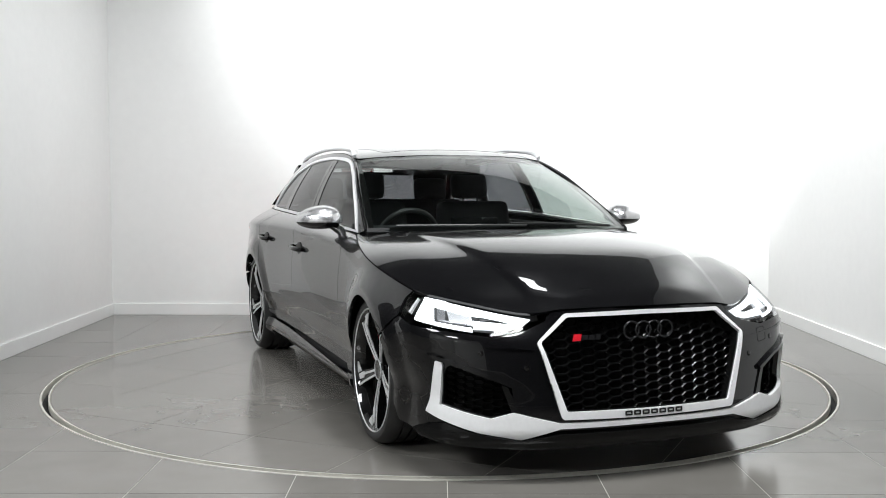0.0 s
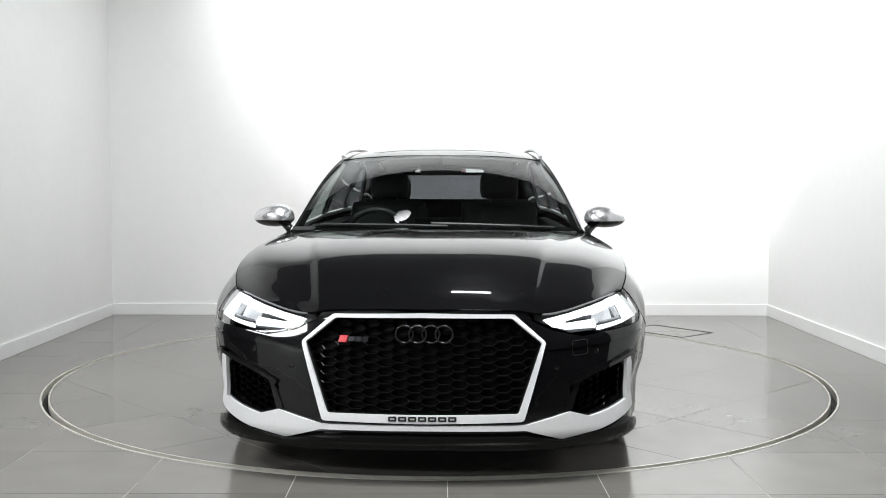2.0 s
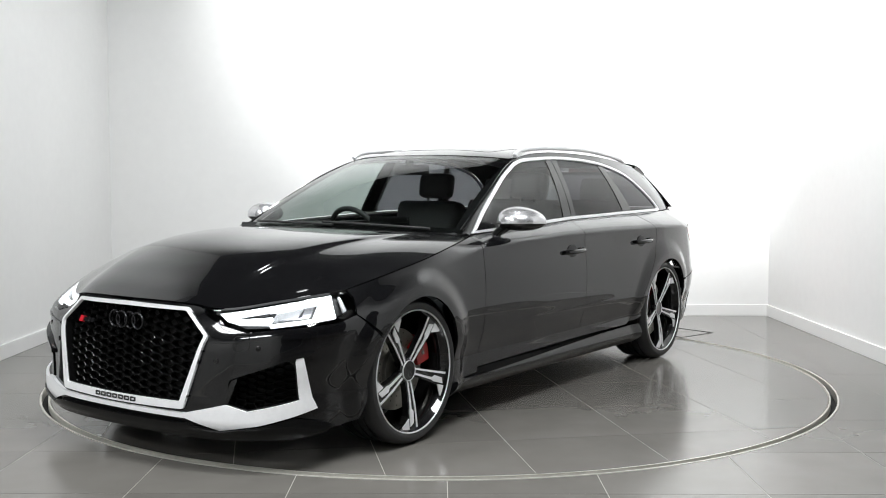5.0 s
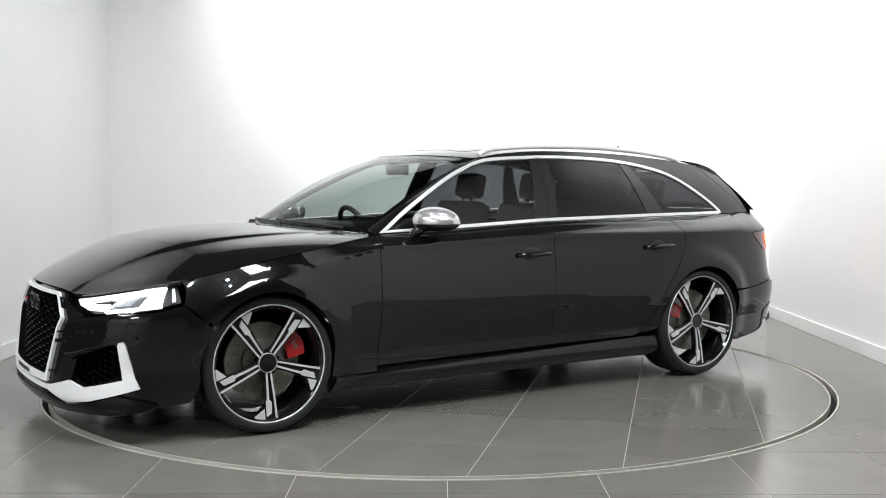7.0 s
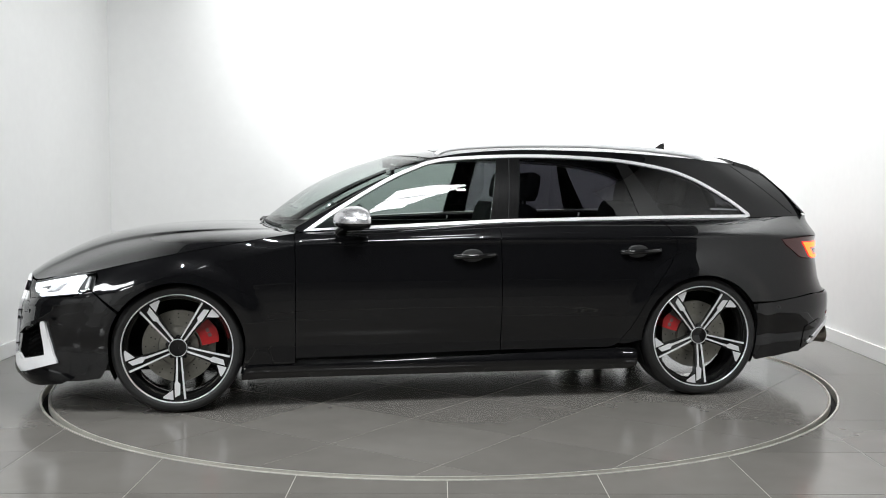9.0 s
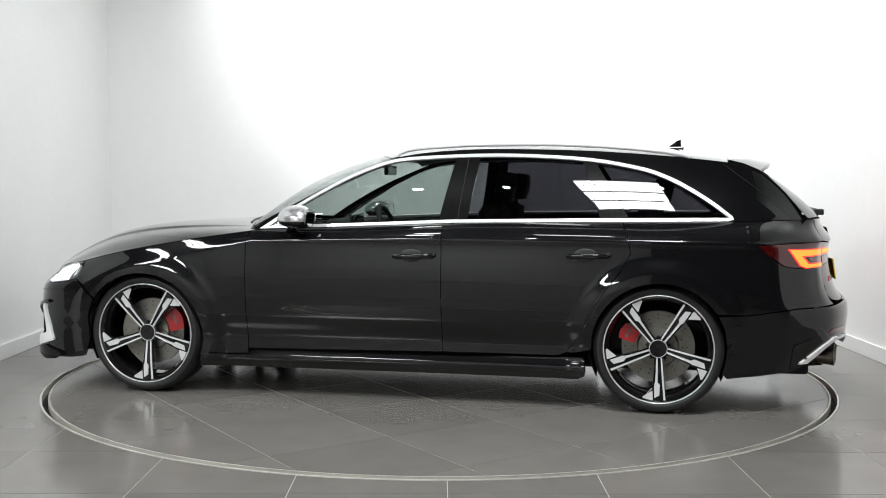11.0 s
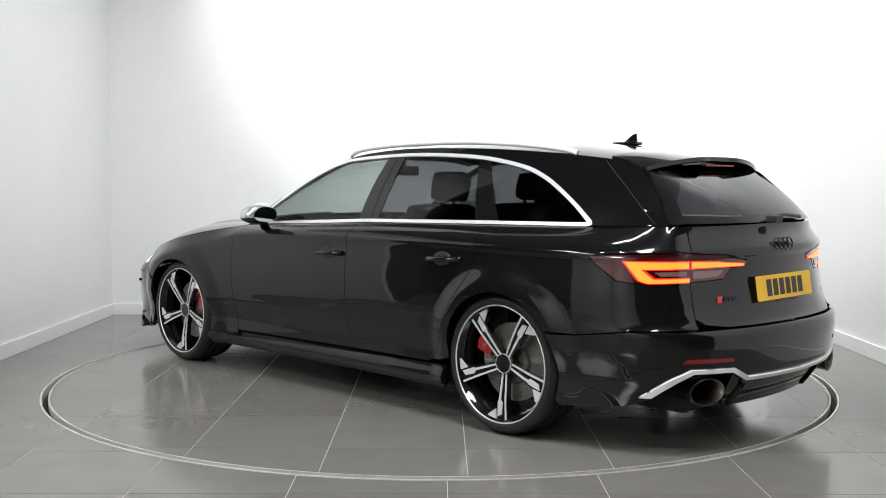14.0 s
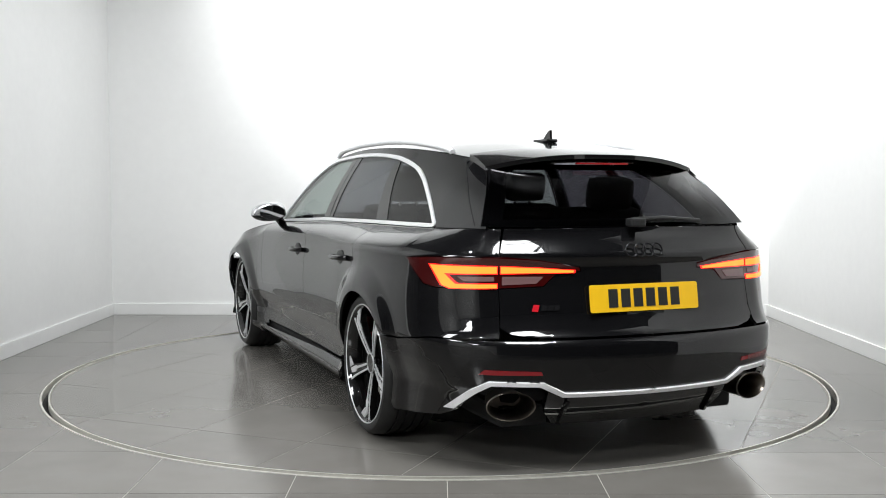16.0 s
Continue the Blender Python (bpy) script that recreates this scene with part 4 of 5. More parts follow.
B1, B2 = ((-0.144, 0.98), (-0.214, 1.32)), ((-0.300, 0.98), (-0.347, 1.32))
C1, C2 = ((-1.012, 0.98), (-0.905, 1.31)), ((-1.165, 0.98), (-0.965, 1.31))
edge_run = [(x, float(np.interp(-x, -ROOF_E[:, 0], ROOF_E[:, 2])) - 0.002) for x in np.linspace(0.915, -1.80, 50)]
belt_run = [(x, float(np.interp(-x, -BELT[:, 0], BELT[:, 1])) + 0.001) for x in np.linspace(-2.06, 0.885, 30)]
for side in (1, -1):
    cabin = panel("cabin_side", [edge_run + [(-1.865, 1.235), (-1.985, 1.11)] + belt_run, dlo_out], cabin_side, PAINT, car, flip=True, h=0.03, depth=0.02, side=side, label="black roof pillar frame round the side windows")
    panel("window_trim", [dlo_out, dlo_in], lambda x, z: cabin_side(x, z, 0.006), CHROME, cabin, flip=True, h=0.012, depth=0.016, side=side, label="bright aluminium window surround")
    inner = shrink(dlo_in, 0.001)
    for pane, mat in ((clip_x(inner, B1, True), SIDEGLASS), (clip_x(clip_x(inner, B2, False), C1, True), REARGLASS), (clip_x(inner, C2, False), REARGLASS)):
        panel("side_window", [pane], lambda x, z: cabin_side(x, z, -0.004), mat, cabin, flip=True, h=0.04, depth=0, side=side, label="dark tinted side window")
    for lo, hi in ((B1, B2), (C1, C2)):
        post = clip_x(clip_x(inner, lo, False), hi, True)
        panel("pillar_cover", [post], lambda x, z: cabin_side(x, z, -0.001), GLOSS, cabin, flip=True, h=0.03, depth=0.012, side=side, label="gloss black pillar cover")
    panel("pillar_seam", [[(-0.247, 0.975), (-0.2435, 0.975), (-0.282, 1.318), (-0.2855, 1.318)]], lambda x, z: cabin_side(x, z, 0.0005), DARK, cabin, flip=True, h=0.05, depth=0, side=side)
    panel("tailgate_seam", [[(-1.640, 1.285), (-1.644, 1.285), (-1.80, 1.165), (-1.985, 1.005), (-1.981, 1.005), (-1.796, 1.165)]], lambda x, z: cabin_side(x, z, 0.0012), DARK, cabin, flip=True, h=0.02, depth=0, side=side)
    # roof rail
    rail = [(0.13, 1.333), (0.10, 1.352), (0.03, 1.37), (-0.12, 1.383), (-0.31, 1.392), (-0.6, 1.395), (-0.83, 1.391), (-1.1, 1.375), (-1.3, 1.355), (-1.42, 1.337), (-1.47, 1.322)]
    pts = [(x, (roof_edge(x)[0] - 0.012) * side, z) for x, z in (tuple(p) for p in curve(rail, 3))]
    part("roof_rail", tube(pts, 0.014, 10, 1.0), SILVER, car, "satin silver roof rail", 60)
    pts = [(x, (roof_edge(x)[0] - 0.014) * side, roof_edge(x)[1] - 0.014) for x in np.linspace(0.9, -1.75, 40)]
    part("roof_gutter", tube(pts, 0.014, 8), GLOSS, car, "", 60)
    # door mirror
    bm = bmesh.new()
    bmesh.ops.create_uvsphere(bm, u_segments=28, v_segments=18, radius=1.0)
    for v in bm.verts:
        x, y, z = v.co
        x = x * 0.116 if x > 0 else x * 0.09
        v.co = Vector((0.60 + x - 0.03 * y, 0.924 + y * 0.118, 0.978 + (math.copysign(abs(z) ** 0.85, z) * (0.079 - 0.016 * y) if z > 0 else z * 0.046)))
    for v in list(bm.verts):
        if v.co.x < 0.535:
            v.co.x = 0.535
    low = bm.copy()
    bmesh.ops.bisect_plane(bm, geom=bm.verts[:] + bm.edges[:] + bm.faces[:], plane_co=(0, 0, 0.972), plane_no=(0, 0, 1), clear_inner=True)
    bmesh.ops.bisect_plane(low, geom=low.verts[:] + low.edges[:] + low.faces[:], plane_co=(0, 0, 0.9715), plane_no=(0, 0, 1), clear_outer=True)
    for b in (bm, low):
        for v in b.verts:
            v.co.y *= side
    cap = part("door_mirror", bm, MCAP, car, "satin silver mirror cap on a black foot", 60)
    part("housing", low, GLOSS, cap, "", 60)
    bm = bmesh.new()
    lathe(bm, [(0.5335, 0.001), (0.5335, 0.9), (0.531, 0.93)], 28, "x")
    bmesh.ops.transform(bm, matrix=Matrix.Translation((0, 0.915 * side, 0.99)) @ Matrix.Diagonal((1, 0.09, 0.05, 1)), verts=bm.verts)
    part("mirror_glass", bm, MIRROR, cap)
    foot = tube([(0.70, 0.80 * side, 0.885), (0.675, 0.825 * side, 0.925), (0.64, 0.86 * side, 0.955), (0.62, 0.89 * side, 0.968)], 0.028, 10, 0.8)
    part("foot", foot, GLOSS, cap, "", 60)

# roof with sunroof line, glass and spoiler
roof_loop = [(float(np.interp(abs(y), SCREEN_T[:, 1], SCREEN_T[:, 0])) + 0.004, y) for y in np.linspace(0.574, -0.574, 27)]
roof_loop += [(x, -roof_edge(x)[0] + 0.004) for x in np.linspace(0.10, -1.8, 40)] + [(x, roof_edge(x)[0] - 0.004) for x in np.linspace(-1.8, 0.10, 40)]
roof_panel = panel("roof", [roof_loop[::-1]], roof, PAINT, car, h=0.04, depth=0.012)
panel("sunroof", [round_loop([(0.12, -0.42), (0.12, 0.42), (-0.62, 0.42), (-0.62, -0.42)], 0.06)], roof, GLOSS, roof_panel, h=0.04, depth=0.004, lift=0.0012, label="dark glass sunroof panel")
panel("headlining", [[(0.22, -0.5), (0.22, 0.5), (-1.75, 0.48), (-1.75, -0.48)]], lambda x, y: roof(x, y) - np.array([0, 0, 0.035]), FABRIC, roof_panel, h=0.06, depth=0)
screen_loop = [(a, 0.0) for a in np.linspace(-1, 1, 31)] + [(1, b) for b in np.linspace(0, 1, 21)[1:]] + [(a, 1.0) for a in np.linspace(1, -1, 31)[1:]] + [(-1, b) for b in np.linspace(1, 0, 21)[1:-1]]
clampa = lambda v: max(-1.0, min(1.0, v))
clampb = lambda v: max(0.0, min(1.0, v))
panel("windscreen", [screen_loop], lambda a, b: windscreen(clampa(a), clampb(b)), SCREEN, car, h=0.05, depth=0, label="clear raked windscreen")
frit = [screen_loop, [(0.925 * a, 0.045 + 0.90 * b) for a, b in screen_loop]]
panel("windscreen_border", frit, lambda a, b: windscreen(clampa(a), clampb(b)) - np.array([0.004, 0, 0.004]), GLOSS, car, h=0.03, depth=0, label="black border of the windscreen")
glass_loop = [(y, 1.262) for y in np.linspace(0.515, -0.515, 21)] + [(-0.655, 1.003)] + [(y, 1.003) for y in np.linspace(-0.62, 0.62, 21)] + [(0.655, 1.003)]
rear_window = panel("rear_window", [glass_loop], rear_glass, REARGLASS, tailgate, flip=True, h=0.05, depth=0, label="privacy-tinted rear window")
cxz = (0.0, 1.14)
inner_glass = [(y * 0.86, cxz[1] + (z - cxz[1]) * 0.8) for y, z in glass_loop]
panel("rear_window_border", [glass_loop, inner_glass], lambda y, z: rear_glass(y, z) + np.array([0.004, 0, 0]), GLOSS, tailgate, flip=True, h=0.04, depth=0)
bm = bmesh.new()
rows = []
for y in np.linspace(-0.53, 0.53, 31):
    q = abs(y / 0.53)
    xf, xr = -1.70 + 0.03 * q, -1.935 + 0.10 * q ** 2.5
    zt = roof(xf, y * 0.88)[2] + 0.002
    notch = 0.014 if abs(y) < 0.14 else 0.0
    zr = zt - 0.036 - 0.02 * q ** 2
    rows.append([bm.verts.new(c) for c in ((xf, y, zt), ((xf + xr) / 2, y, (zt + zr) / 2 + 0.008), (xr + notch, y, zr), (xr + notch, y, zr - 0.02), (xr + 0.05, y, zr - 0.035), (xf, y, zt - 0.05))])
for r, q in zip(rows, rows[1:]):
    for k in range(6):
        bm.faces.new((r[k], r[(k + 1) % 6], q[(k + 1) % 6], q[k]))
bm.faces.new(rows[0])
bm.faces.new(rows[-1][::-1])
spoiler = part("spoiler", bm, GLOSS, car, "gloss black roof spoiler", 40)
bm = bmesh.new()
box(bm, (-1.925, -0.13, 1.262), (-1.905, 0.13, 1.27), 0.002)
part("brake_lamp", bm, REDLENS, spoiler)
# aerial
bm = bmesh.new()
fin = [(-1.33, 0.0), (-1.37, 0.016), (-1.42, 0.053), (-1.442, 0.06), (-1.447, 0.0)]
zr = roof(-1.4, 0)[2] - 0.004
prism(bm, fin, lambda u, v, w: Vector((u, w, zr + v)), -0.006, 0.006)
box(bm, (-1.46, -0.03, zr), (-1.31, 0.03, zr + 0.018), 0.007)
part("aerial", bm, GLOSS, car, "black shark-fin aerial")
# rear wiper
bm = tube([rear_glass(0.02, 1.03) + np.array([-0.03, 0, 0]), rear_glass(-0.14, 1.035) + np.array([-0.03, 0, 0]), rear_glass(-0.34, 1.02) + np.array([-0.02, 0, 0])], 0.009, 8)
box(bm, (-2.245, -0.02, 1.0), (-2.19, 0.05, 1.035), 0.008)
part("rear_wiper", bm, TRIM, tailgate)
for y0, y1 in ((0.55, -0.02), (0.05, -0.55)):
    pts = [windscreen(t / 0.74, 0.012 + 0.008 * k) + np.array([0.012, 0, 0.008]) for k, t in enumerate(np.linspace(y0, y1, 4))]
    part("wiper", tube(pts, 0.007, 6), TRIM, car)

# ---- wheels ----
def make_wheel(m):
    bm = bmesh.new()
    lathe(bm, [(-0.25, 0.262), (-0.24, 0.255), (-0.05, 0.245), (-0.02, 0.258), (-0.006, 0.268), (0.0, 0.272)], 72)
    wheel = part("wheel", bm, GLOSS, car, "large black five-spoke alloy wheel with machined faces", 50)
    wheel.matrix_basis = m
    bm = bmesh.new()
    prof = [(-0.24, 0.268), (-0.262, 0.29), (-0.258, 0.315), (-0.235, 0.329)]
    for g in (-0.2, -0.155, -0.11, -0.065):
        prof += [(g - 0.006, 0.333), (g - 0.005, 0.326), (g + 0.005, 0.326), (g + 0.006, 0.333)]
    prof += [(-0.035, 0.331), (-0.012, 0.324), (0.004, 0.31), (0.007, 0.296), (0.003, 0.285), (-0.003, 0.276)]
    lathe(bm, prof, 80)
    part("tyre", bm, RUBBER, wheel, "wide low-profile black tyre", 35)
    bm = bmesh.new()
    lathe(bm, [(-0.008, 0.2735), (0.002, 0.2745), (0.004, 0.277), (0.003, 0.2795), (-0.003, 0.2815), (-0.01, 0.28)], 80)
    part("rim_lip", bm, ALLOY, wheel, "machined silver rim edge", 50)
    rise = lambda r: -0.012 - 0.035 * max(0, (0.24 - r) / 0.24) ** 1.5
    for k in range(5):
        a0 = radians(-90 + 72 * k)

        def lift(r, t, w):
            # t: to the right when the spoke points down
            ca, sa = math.cos(a0), math.sin(a0)
            x, z = r * ca - t * sa, r * sa + t * ca
            return Vector((-x, rise(r) + w, z))
        bm = bmesh.new()
        prism(bm, [(0.03, -0.02), (0.1, -0.018), (0.17, -0.024), (0.205, -0.028), (0.235, -0.055), (0.266, -0.075), (0.268, 0.0), (0.266, 0.046), (0.2, 0.034), (0.1, 0.024), (0.03, 0.026)], lift, -0.035, -0.003)
        part("spoke", bm, GLOSS, wheel)
        faces = [[(0.048, 0.012), (0.16, 0.021), (0.268, 0.030), (0.267, 0.0405), (0.16, 0.030), (0.048, 0.02)],
                 [(0.048, -0.010), (0.12, -0.011), (0.172, -0.013), (0.182, -0.018), (0.252, -0.016), (0.238, 0.009), (0.185, 0.011), (0.172, -0.001), (0.12, -0.001), (0.048, -0.001)],
                 [(0.247, -0.075), (0.214, -0.026), (0.268, -0.023), (0.266, -0.05), (0.262, -0.075)]]
        for outline in faces:
            bm = bmesh.new()
            prism(bm, outline, lift, -0.004, 0.001)
            part("spoke_face", bm, ALLOY, wheel)
    bm = bmesh.new()
    lathe(bm, [(-0.06, 0.05), (-0.042, 0.056), (-0.036, 0.04), (-0.036, 0.034)], 32)
    part("hub", bm, GLOSS, wheel, "", 40)
    bm = bmesh.new()
    lathe(bm, [(-0.034, 0.001), (-0.032, 0.0435)], 32)
    cap = part("hub_cap", bm, GLOSS, wheel)
    bm = bmesh.new()
    lathe(bm, [(-0.036, 0.0435), (-0.029, 0.0445), (-0.029, 0.0462), (-0.036, 0.047)], 32)
    part("cap_ring", bm, ALLOY, cap, "", 40)
    for k in range(5):
        a = radians(-54 + 72 * k)
        bm = bmesh.new()
        lathe(bm, [(-0.05, 0.009), (-0.046, 0.011), (-0.056, 0.0095), (-0.056, 0.001)], 10, m=Matrix.Translation((0.056 * math.cos(a), 0, 0.056 * math.sin(a))))
        part("wheel_bolt", bm, TRIM, wheel)
    bm = bmesh.new()
    lathe(bm, [(-0.135, 0.11), (-0.135, 0.187), (-0.105, 0.187), (-0.105, 0.108), (-0.09, 0.1), (-0.085, 0.001)], 56)
    disc = part("brake_disc", bm, IRON, wheel, "drilled iron brake disc", 35)
    bm = bmesh.new()
    for k in range(40):
        r, a = (0.125, 0.147, 0.168)[k % 3], k * 0.157 * 2
        lathe(bm, [(-0.1045, 0.001), (-0.1042, 0.0038)], 6, m=Matrix.Translation((r * math.cos(a), 0, r * math.sin(a))))
    tagged(part("drill_holes", bm, DARK, disc), kind="stuff")
    return wheel


def add_caliper(wheel, angle, span, size):
    bm = bmesh.new()
    outline = [(0.118, -span)] + [(0.118, span)] + [(size, span * 0.8), (size + 0.008, 0), (size, -span * 0.8)]

    def lift(r, t, w):
        a = radians(angle) + t
        return Vector((r * math.cos(a), w, r * math.sin(a)))
    fine = []
    for a, b in zip(outline, outline[1:] + outline[:1]):
        fine += [(a[0] + (b[0] - a[0]) * k / 8, a[1] + (b[1] - a[1]) * k / 8) for k in range(8)]
    prism(bm, fine, lift, -0.14, -0.07)
    cal = part("brake_caliper", bm, CALIPER, wheel, "red brake caliper")
    bm = bmesh.new()
    for t0, t1 in ((-0.14, -0.02), (0.02, 0.14)):
        prism(bm, [(0.16, t0), (0.178, t0), (0.178, t1), (0.16, t1)], lift, -0.07, -0.0685)
    part("caliper_mark", bm, WHITELENS, cal)


for wx, toward in ((FX, 155), (RX, 25)):
    for side in (1, -1):
        y = (0.906 if wx > 0 else 0.912) * side
        w = make_wheel(pose(wx, y, WZ, 0, 0, 0 if side > 0 else 180))
        add_caliper(w, toward if side > 0 else 180 - toward, 0.40 if wx > 0 else 0.26, 0.205)
        bm = bmesh.new()
        lathe(bm, [(0.0, 0.352), (-0.3, 0.352), (-0.3, 0.002)], 40)
        cut = [v for v in bm.verts if v.co.z < -0.2]
        bmesh.ops.delete(bm, geom=cut, context="VERTS")
        bmesh.ops.transform(bm, matrix=pose(wx, 0.875 * side, WZ, 0, 0, 0 if side > 0 else 180), verts=bm.verts)
        part("wheel_liner", bm, DARK, car)

# ---- underbody and interior ----
bm = bmesh.new()
box(bm, (-2.1, -0.58, 0.17), (2.25, 0.58, 0.26), 0.02)
box(bm, (-0.93, -0.83, 0.16), (1.13, 0.83, 0.25), 0.02)
box(bm, (1.15, -0.58, 0.26), (2.15, 0.58, 0.62), 0.05)
box(bm, (-2.1, -0.58, 0.26), (-1.62, 0.58, 0.62), 0.05)
part("underbody", bm, DARK, car)
bm = bmesh.new()
box(bm, (0.55, -0.74, 0.62), (1.02, 0.74, 0.90), 0.05)
box(bm, (0.50, -0.68, 0.80), (0.78, -0.12, 0.945), 0.04)
part("dashboard", bm, FABRIC, car, "dark soft-touch dashboard", 50)
bm = bmesh.new()
box(bm, (0.52, -0.14, 0.90), (0.54, 0.14, 0.985), 0.006)
part("centre_screen", bm, GLOSS, car)
bm = bmesh.new()
lathe(bm, [(0.016 * math.cos(a), 0.175 + 0.016 * math.sin(a)) for a in np.linspace(0, 2 * math.pi, 11)[:-1]], 40, "x", closed=True)
box(bm, (-0.01, -0.165, -0.02), (0.01, 0.165, 0.02), 0.006)
box(bm, (-0.02, -0.06, -0.05), (0.05, 0.06, 0.05), 0.02)
bmesh.ops.transform(bm, matrix=pose(0.40, -0.36, 0.865, 0, 24, 0), verts=bm.verts)
part("steering_wheel", bm, TRIM, car, "dark leather steering wheel", 50)


def seat(x, y, width=0.5, rear=False):
    bm = bmesh.new()
    box(bm, (-0.24, -width / 2, 0.26), (0.28, width / 2, 0.50), 0.06)
    box(bm, (-0.07, -width / 2, 0), (0.07, width / 2, 0.62), 0.06, pose(-0.26, 0, 0.46, 0, -16, 0))
    for v in bm.verts:
        v.co += Vector((x, y, 0))
    s = part("seat", bm, FABRIC, car, "dark leather seat", 60)
    for hy in ((0,) if not rear else (-0.4, 0.4)):
        bm = bmesh.new()
        box(bm, (-0.05, -0.125, 0), (0.05, 0.125, 0.17), 0.045, pose(x - 0.46, y + hy, 1.075 if not rear else 1.045, 0, -12, 0))
        for o in (-0.05, 0.05):
            box(bm, (x - 0.455, y + hy + o - 0.006, 0.98), (x - 0.443, y + hy + o + 0.006, 1.1))
        part("headrest", bm, FABRIC, s, "", 60)


seat(0.02, -0.36)
seat(0.02, 0.36)
seat(-0.86, 0.0, 1.25, True)
bm = bmesh.new()
box(bm, (0.30, -0.12, 1.225), (0.325, 0.12, 1.285), 0.01)
box(bm, (0.31, -0.012, 1.27), (0.36, 0.012, 1.33), 0.004)
part("rear_view_mirror", bm, GLOSS, car)
bm = bmesh.new()
box(bm, (-2.05, -0.6, 0.62), (-1.2, 0.6, 0.88), 0.03)
box(bm, (-1.22, -0.66, 0.3), (0.95, -0.74, 0.93), 0.02)
box(bm, (-1.22, 0.66, 0.3), (0.95, 0.74, 0.93), 0.02)
part("door_lining", bm, FABRIC, car)

# ---- floor tiles ----
RIM = 2.283
TW = 0.61
floor_bed = panel("floor", [[(-7, YH), (7, YH), (7, Y1), (-7, Y1)], arc(0, 0, RIM + 0.044, 0, 360, 160)[:-1]], lambda x, y: np.array([x, y, -0.0012]), GROUT, None, h=0.8, depth=0.06)
tagged(floor_bed, "floor of large grey porcelain tiles with pale joints", "floor", kind="structure")


def ring_cut(x0, x1, y0, y1, radius, keep_out):
    """A rectangle's part outside (or inside) a circle, as an outline of points."""
    n = 14
    edge = [(x0 + (x1 - x0) * k / n, y0) for k in range(n)] + [(x1, y0 + (y1 - y0) * k / n) for k in range(n)]
    edge += [(x1 - (x1 - x0) * k / n, y1) for k in range(n)] + [(x0, y1 - (y1 - y0) * k / n) for k in range(n)]
    test = (lambda p: math.hypot(*p) >= radius) if keep_out else (lambda p: math.hypot(*p) <= radius)

    def meet(a, b):
        lo, hi = 0.0, 1.0
        for _ in range(24):
            mid = (lo + hi) / 2
            q = (a[0] + (b[0] - a[0]) * mid, a[1] + (b[1] - a[1]) * mid)
            if test(q) == test(a):
                lo = mid
            else:
                hi = mid
        return (a[0] + (b[0] - a[0]) * lo, a[1] + (b[1] - a[1]) * lo)

    pts = clip_polygon(edge, test, meet)
    if len(pts) < 3:
        return []
    # follow the circle between the two crossings
    out = []
    for a, b in zip(pts, pts[1:] + pts[:1]):
        out.append(a)
        if abs(math.hypot(*a) - radius) < 1e-4 and abs(math.hypot(*b) - radius) < 1e-4 and math.dist(a, b) > 0.03:
            a0, a1 = math.atan2(a[1], a[0]), math.atan2(b[1], b[0])
            d = (a1 - a0 + math.pi) % (2 * math.pi) - math.pi
            for k in range(1, 10):
                out.append((radius * math.cos(a0 + d * k / 10), radius * math.sin(a0 + d * k / 10)))
    return out


def tile_piece(outline, parent, top=0.0):
    if len(outline) < 3:
        return
    bm = bmesh.new()
    prism(bm, outline, lambda u, v, w: Vector((u, v, w)), top - 0.01, top)
    part("tile", bm, TILE, parent)


whole = None
J = 0.002
for i in range(-12, 12):
    for j in range(-15, 9):
        x0, y0 = 0.03 + i * TW, -2.5 + j * TW
        x1, y1 = min(x0 + TW, 7.0), min(y0 + TW, Y1)
        if y0 < YH or y1 - y0 < 0.05 or x0 < -7 or x1 - x0 < 0.05:
            continue
        if (x0 < X0 - 0.3 or x1 > X1 + 0.3) and y0 > (CUT_L if x0 < 0 else CUT_R):
            continue
        corners = [math.hypot(x, y) for x in (x0, x1) for y in (y0, y1)]
        if max(corners) < RIM + 0.046:
            continue
        if min(corners) > RIM + 0.7 and x1 - x0 > TW - 0.01 and y1 - y0 > TW - 0.01:
            if whole is None:
                bm = bmesh.new()
                box(bm, (J, J, -0.01), (TW - J, TW - J, 0))
                whole = part("tile", bm, TILE, floor_bed).data
                bpy.data.objects[floor_bed.children[0].name].location = (x0, y0, 0)
            else:
                ob = new("tile", whole)
                ob.parent, ob.location = floor_bed, (x0, y0, 0)
            continue
        tile_piece(ring_cut(x0 + J, x1 - J, y0 + J, y1 - J, RIM + 0.046, True), floor_bed)

# fixed rim round the turntable
bm = bmesh.new()
lathe(bm, [(-0.05, RIM + 0.034), (0.002, RIM + 0.034), (0.002, RIM + 0.043), (-0.01, RIM + 0.044)], 160, "z")
part("rim", bm, STEEL, floor_bed, "thin pale metal edging round the turntable")
bm = bmesh.new()
lathe(bm, [(-0.045, 0.001), (-0.045, RIM + 0.036)], 160, "z")
part("pit", bm, DARK, floor_bed, "dark pit under the turntable")
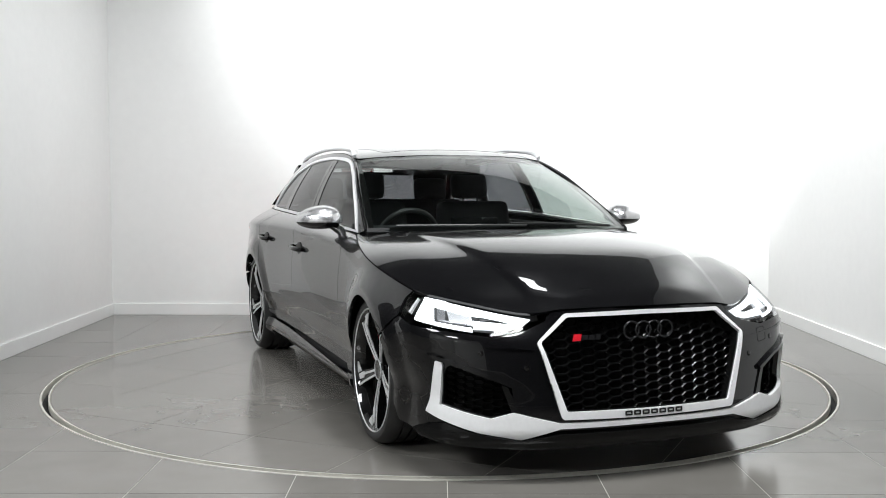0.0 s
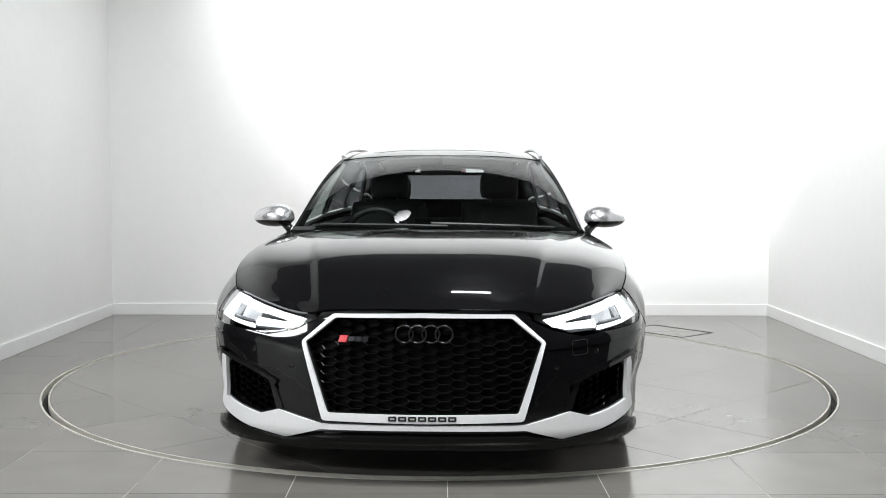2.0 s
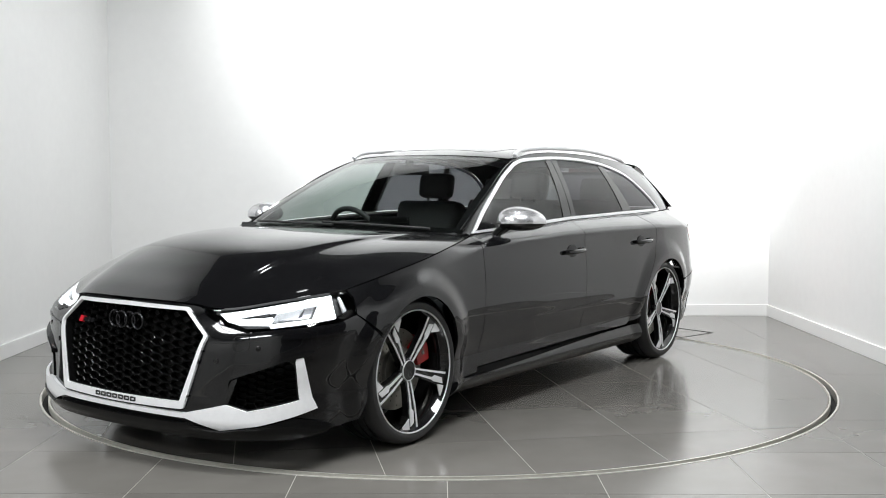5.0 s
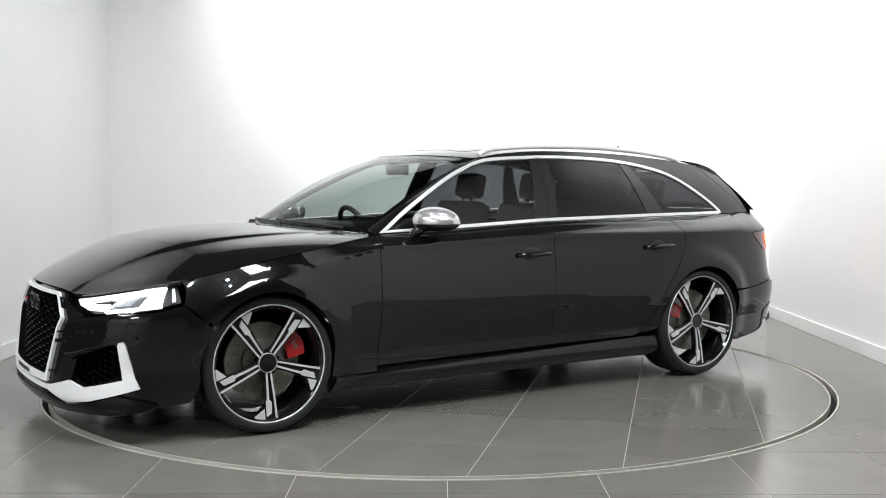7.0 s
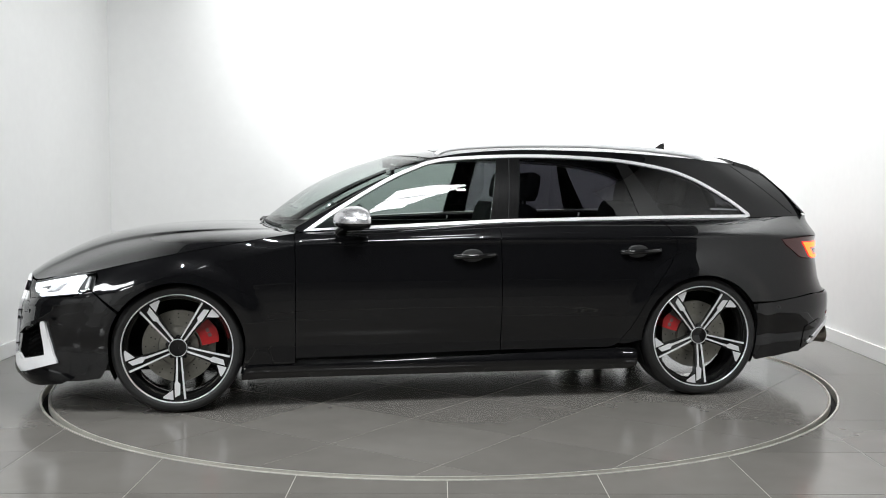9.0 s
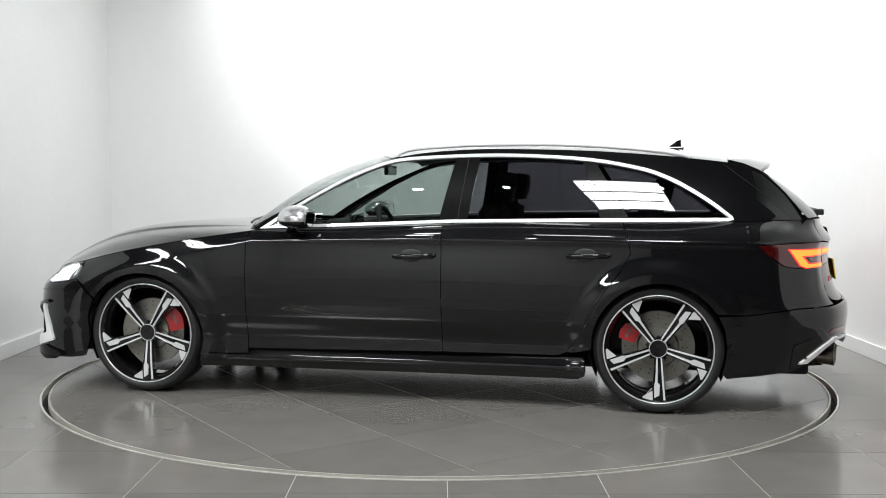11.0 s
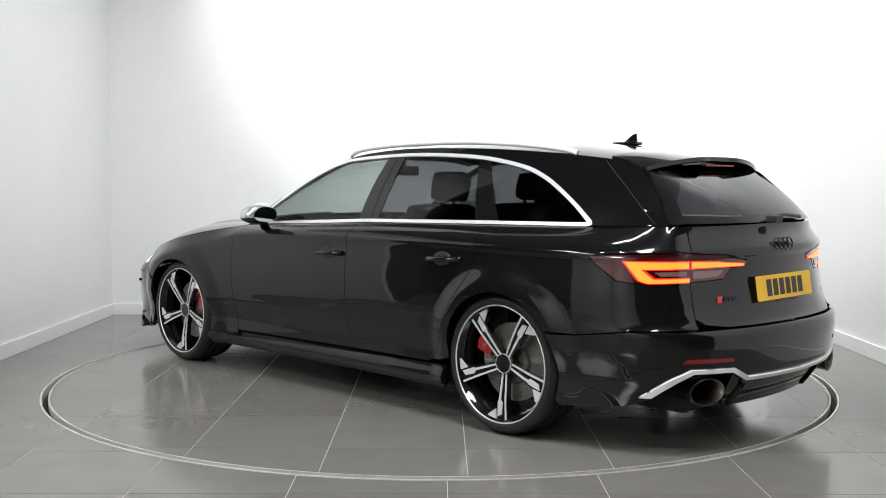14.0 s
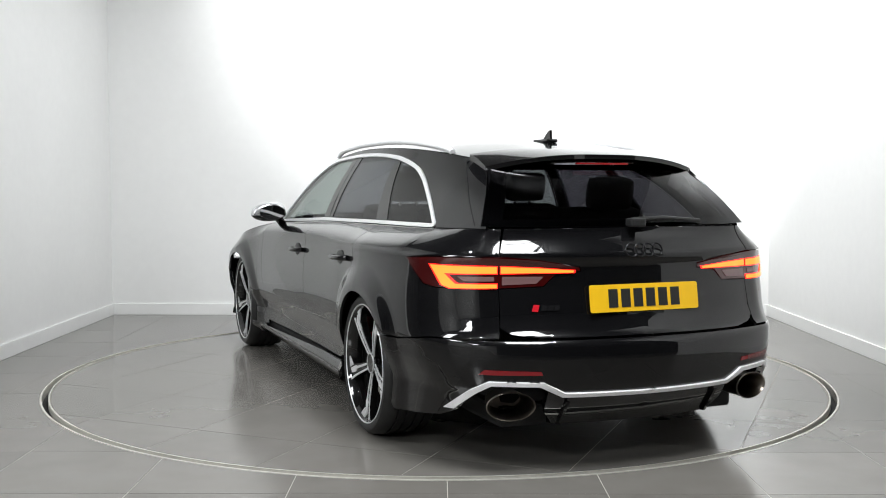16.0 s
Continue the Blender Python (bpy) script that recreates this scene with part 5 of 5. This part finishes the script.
# access cover in the floor behind the turntable
cover = tagged(new("floor_cover"), "flush rectangular metal-framed access cover in the tiled floor", "floor cover")
cover.matrix_world = pose(1.82, 1.8, 0.0, 0, 0, 40)
bm = bmesh.new()
for lo, hi in (((-0.2, -0.29, 0), (0.2, -0.282, 0.003)), ((-0.2, 0.282, 0), (0.2, 0.29, 0.003)), ((-0.2, -0.282, 0), (-0.192, 0.282, 0.003)), ((0.192, -0.282, 0), (0.2, 0.282, 0.003))):
    box(bm, lo, hi)
part("frame", bm, TRIM, cover)

# ---- turntable ----
turntable = tagged(new("turntable"), "round rotating floor platform tiled in grey porcelain with metal rim", "turntable")
bm = bmesh.new()
lathe(bm, [(-0.0012, 0.001), (-0.0012, RIM - 0.012), (-0.035, RIM - 0.012), (-0.035, 0.001)], 160, "z")
part("bed", bm, GROUT, turntable)
bm = bmesh.new()
lathe(bm, [(-0.02, RIM - 0.012), (0.0025, RIM - 0.008), (0.0025, RIM), (-0.035, RIM + 0.001)], 160, "z")
part("rim", bm, STEEL, turntable, "thin metal edging")
for i in range(-5, 5):
    for j in range(-5, 5):
        x0, y0 = -0.115 + i * TW, j * TW
        tile_piece(ring_cut(x0 + J, x0 + TW - J, y0 + J, y0 + TW - J, RIM - 0.014, False), turntable)


# ---- what moves ----
TURN = [(0.0, -20.35), (0.5, -15.11), (1.0, -9.19), (1.5, -3.98), (2.0, 1.87), (2.5, 7.14), (3.0, 12.96), (3.5, 18.27), (4.0, 24.12), (4.5, 29.46),
        (7.0, 57.88), (7.5, 63.3), (8.0, 69.09), (8.5, 74.43), (9.0, 80.35), (11.5, 106.48), (12.0, 112.35), (12.5, 117.85), (13.0, 123.81),
        (13.5, 129.06), (14.0, 135.02), (14.5, 140.48), (15.0, 146.36), (15.5, 151.79), (16.0, 157.71)]


def motions():
    """The platform turns steadily and carries the car with it."""
    walk(turntable, [(t, pose(0, 0, 0, 0, 0, -45 - a)) for t, a in TURN])
    walk(car, [(t, pose(0.012 * math.cos(radians(a)), -0.012 * math.sin(radians(a)), 0.001, 0, 0, -90 - a)) for t, a in TURN])


motions()
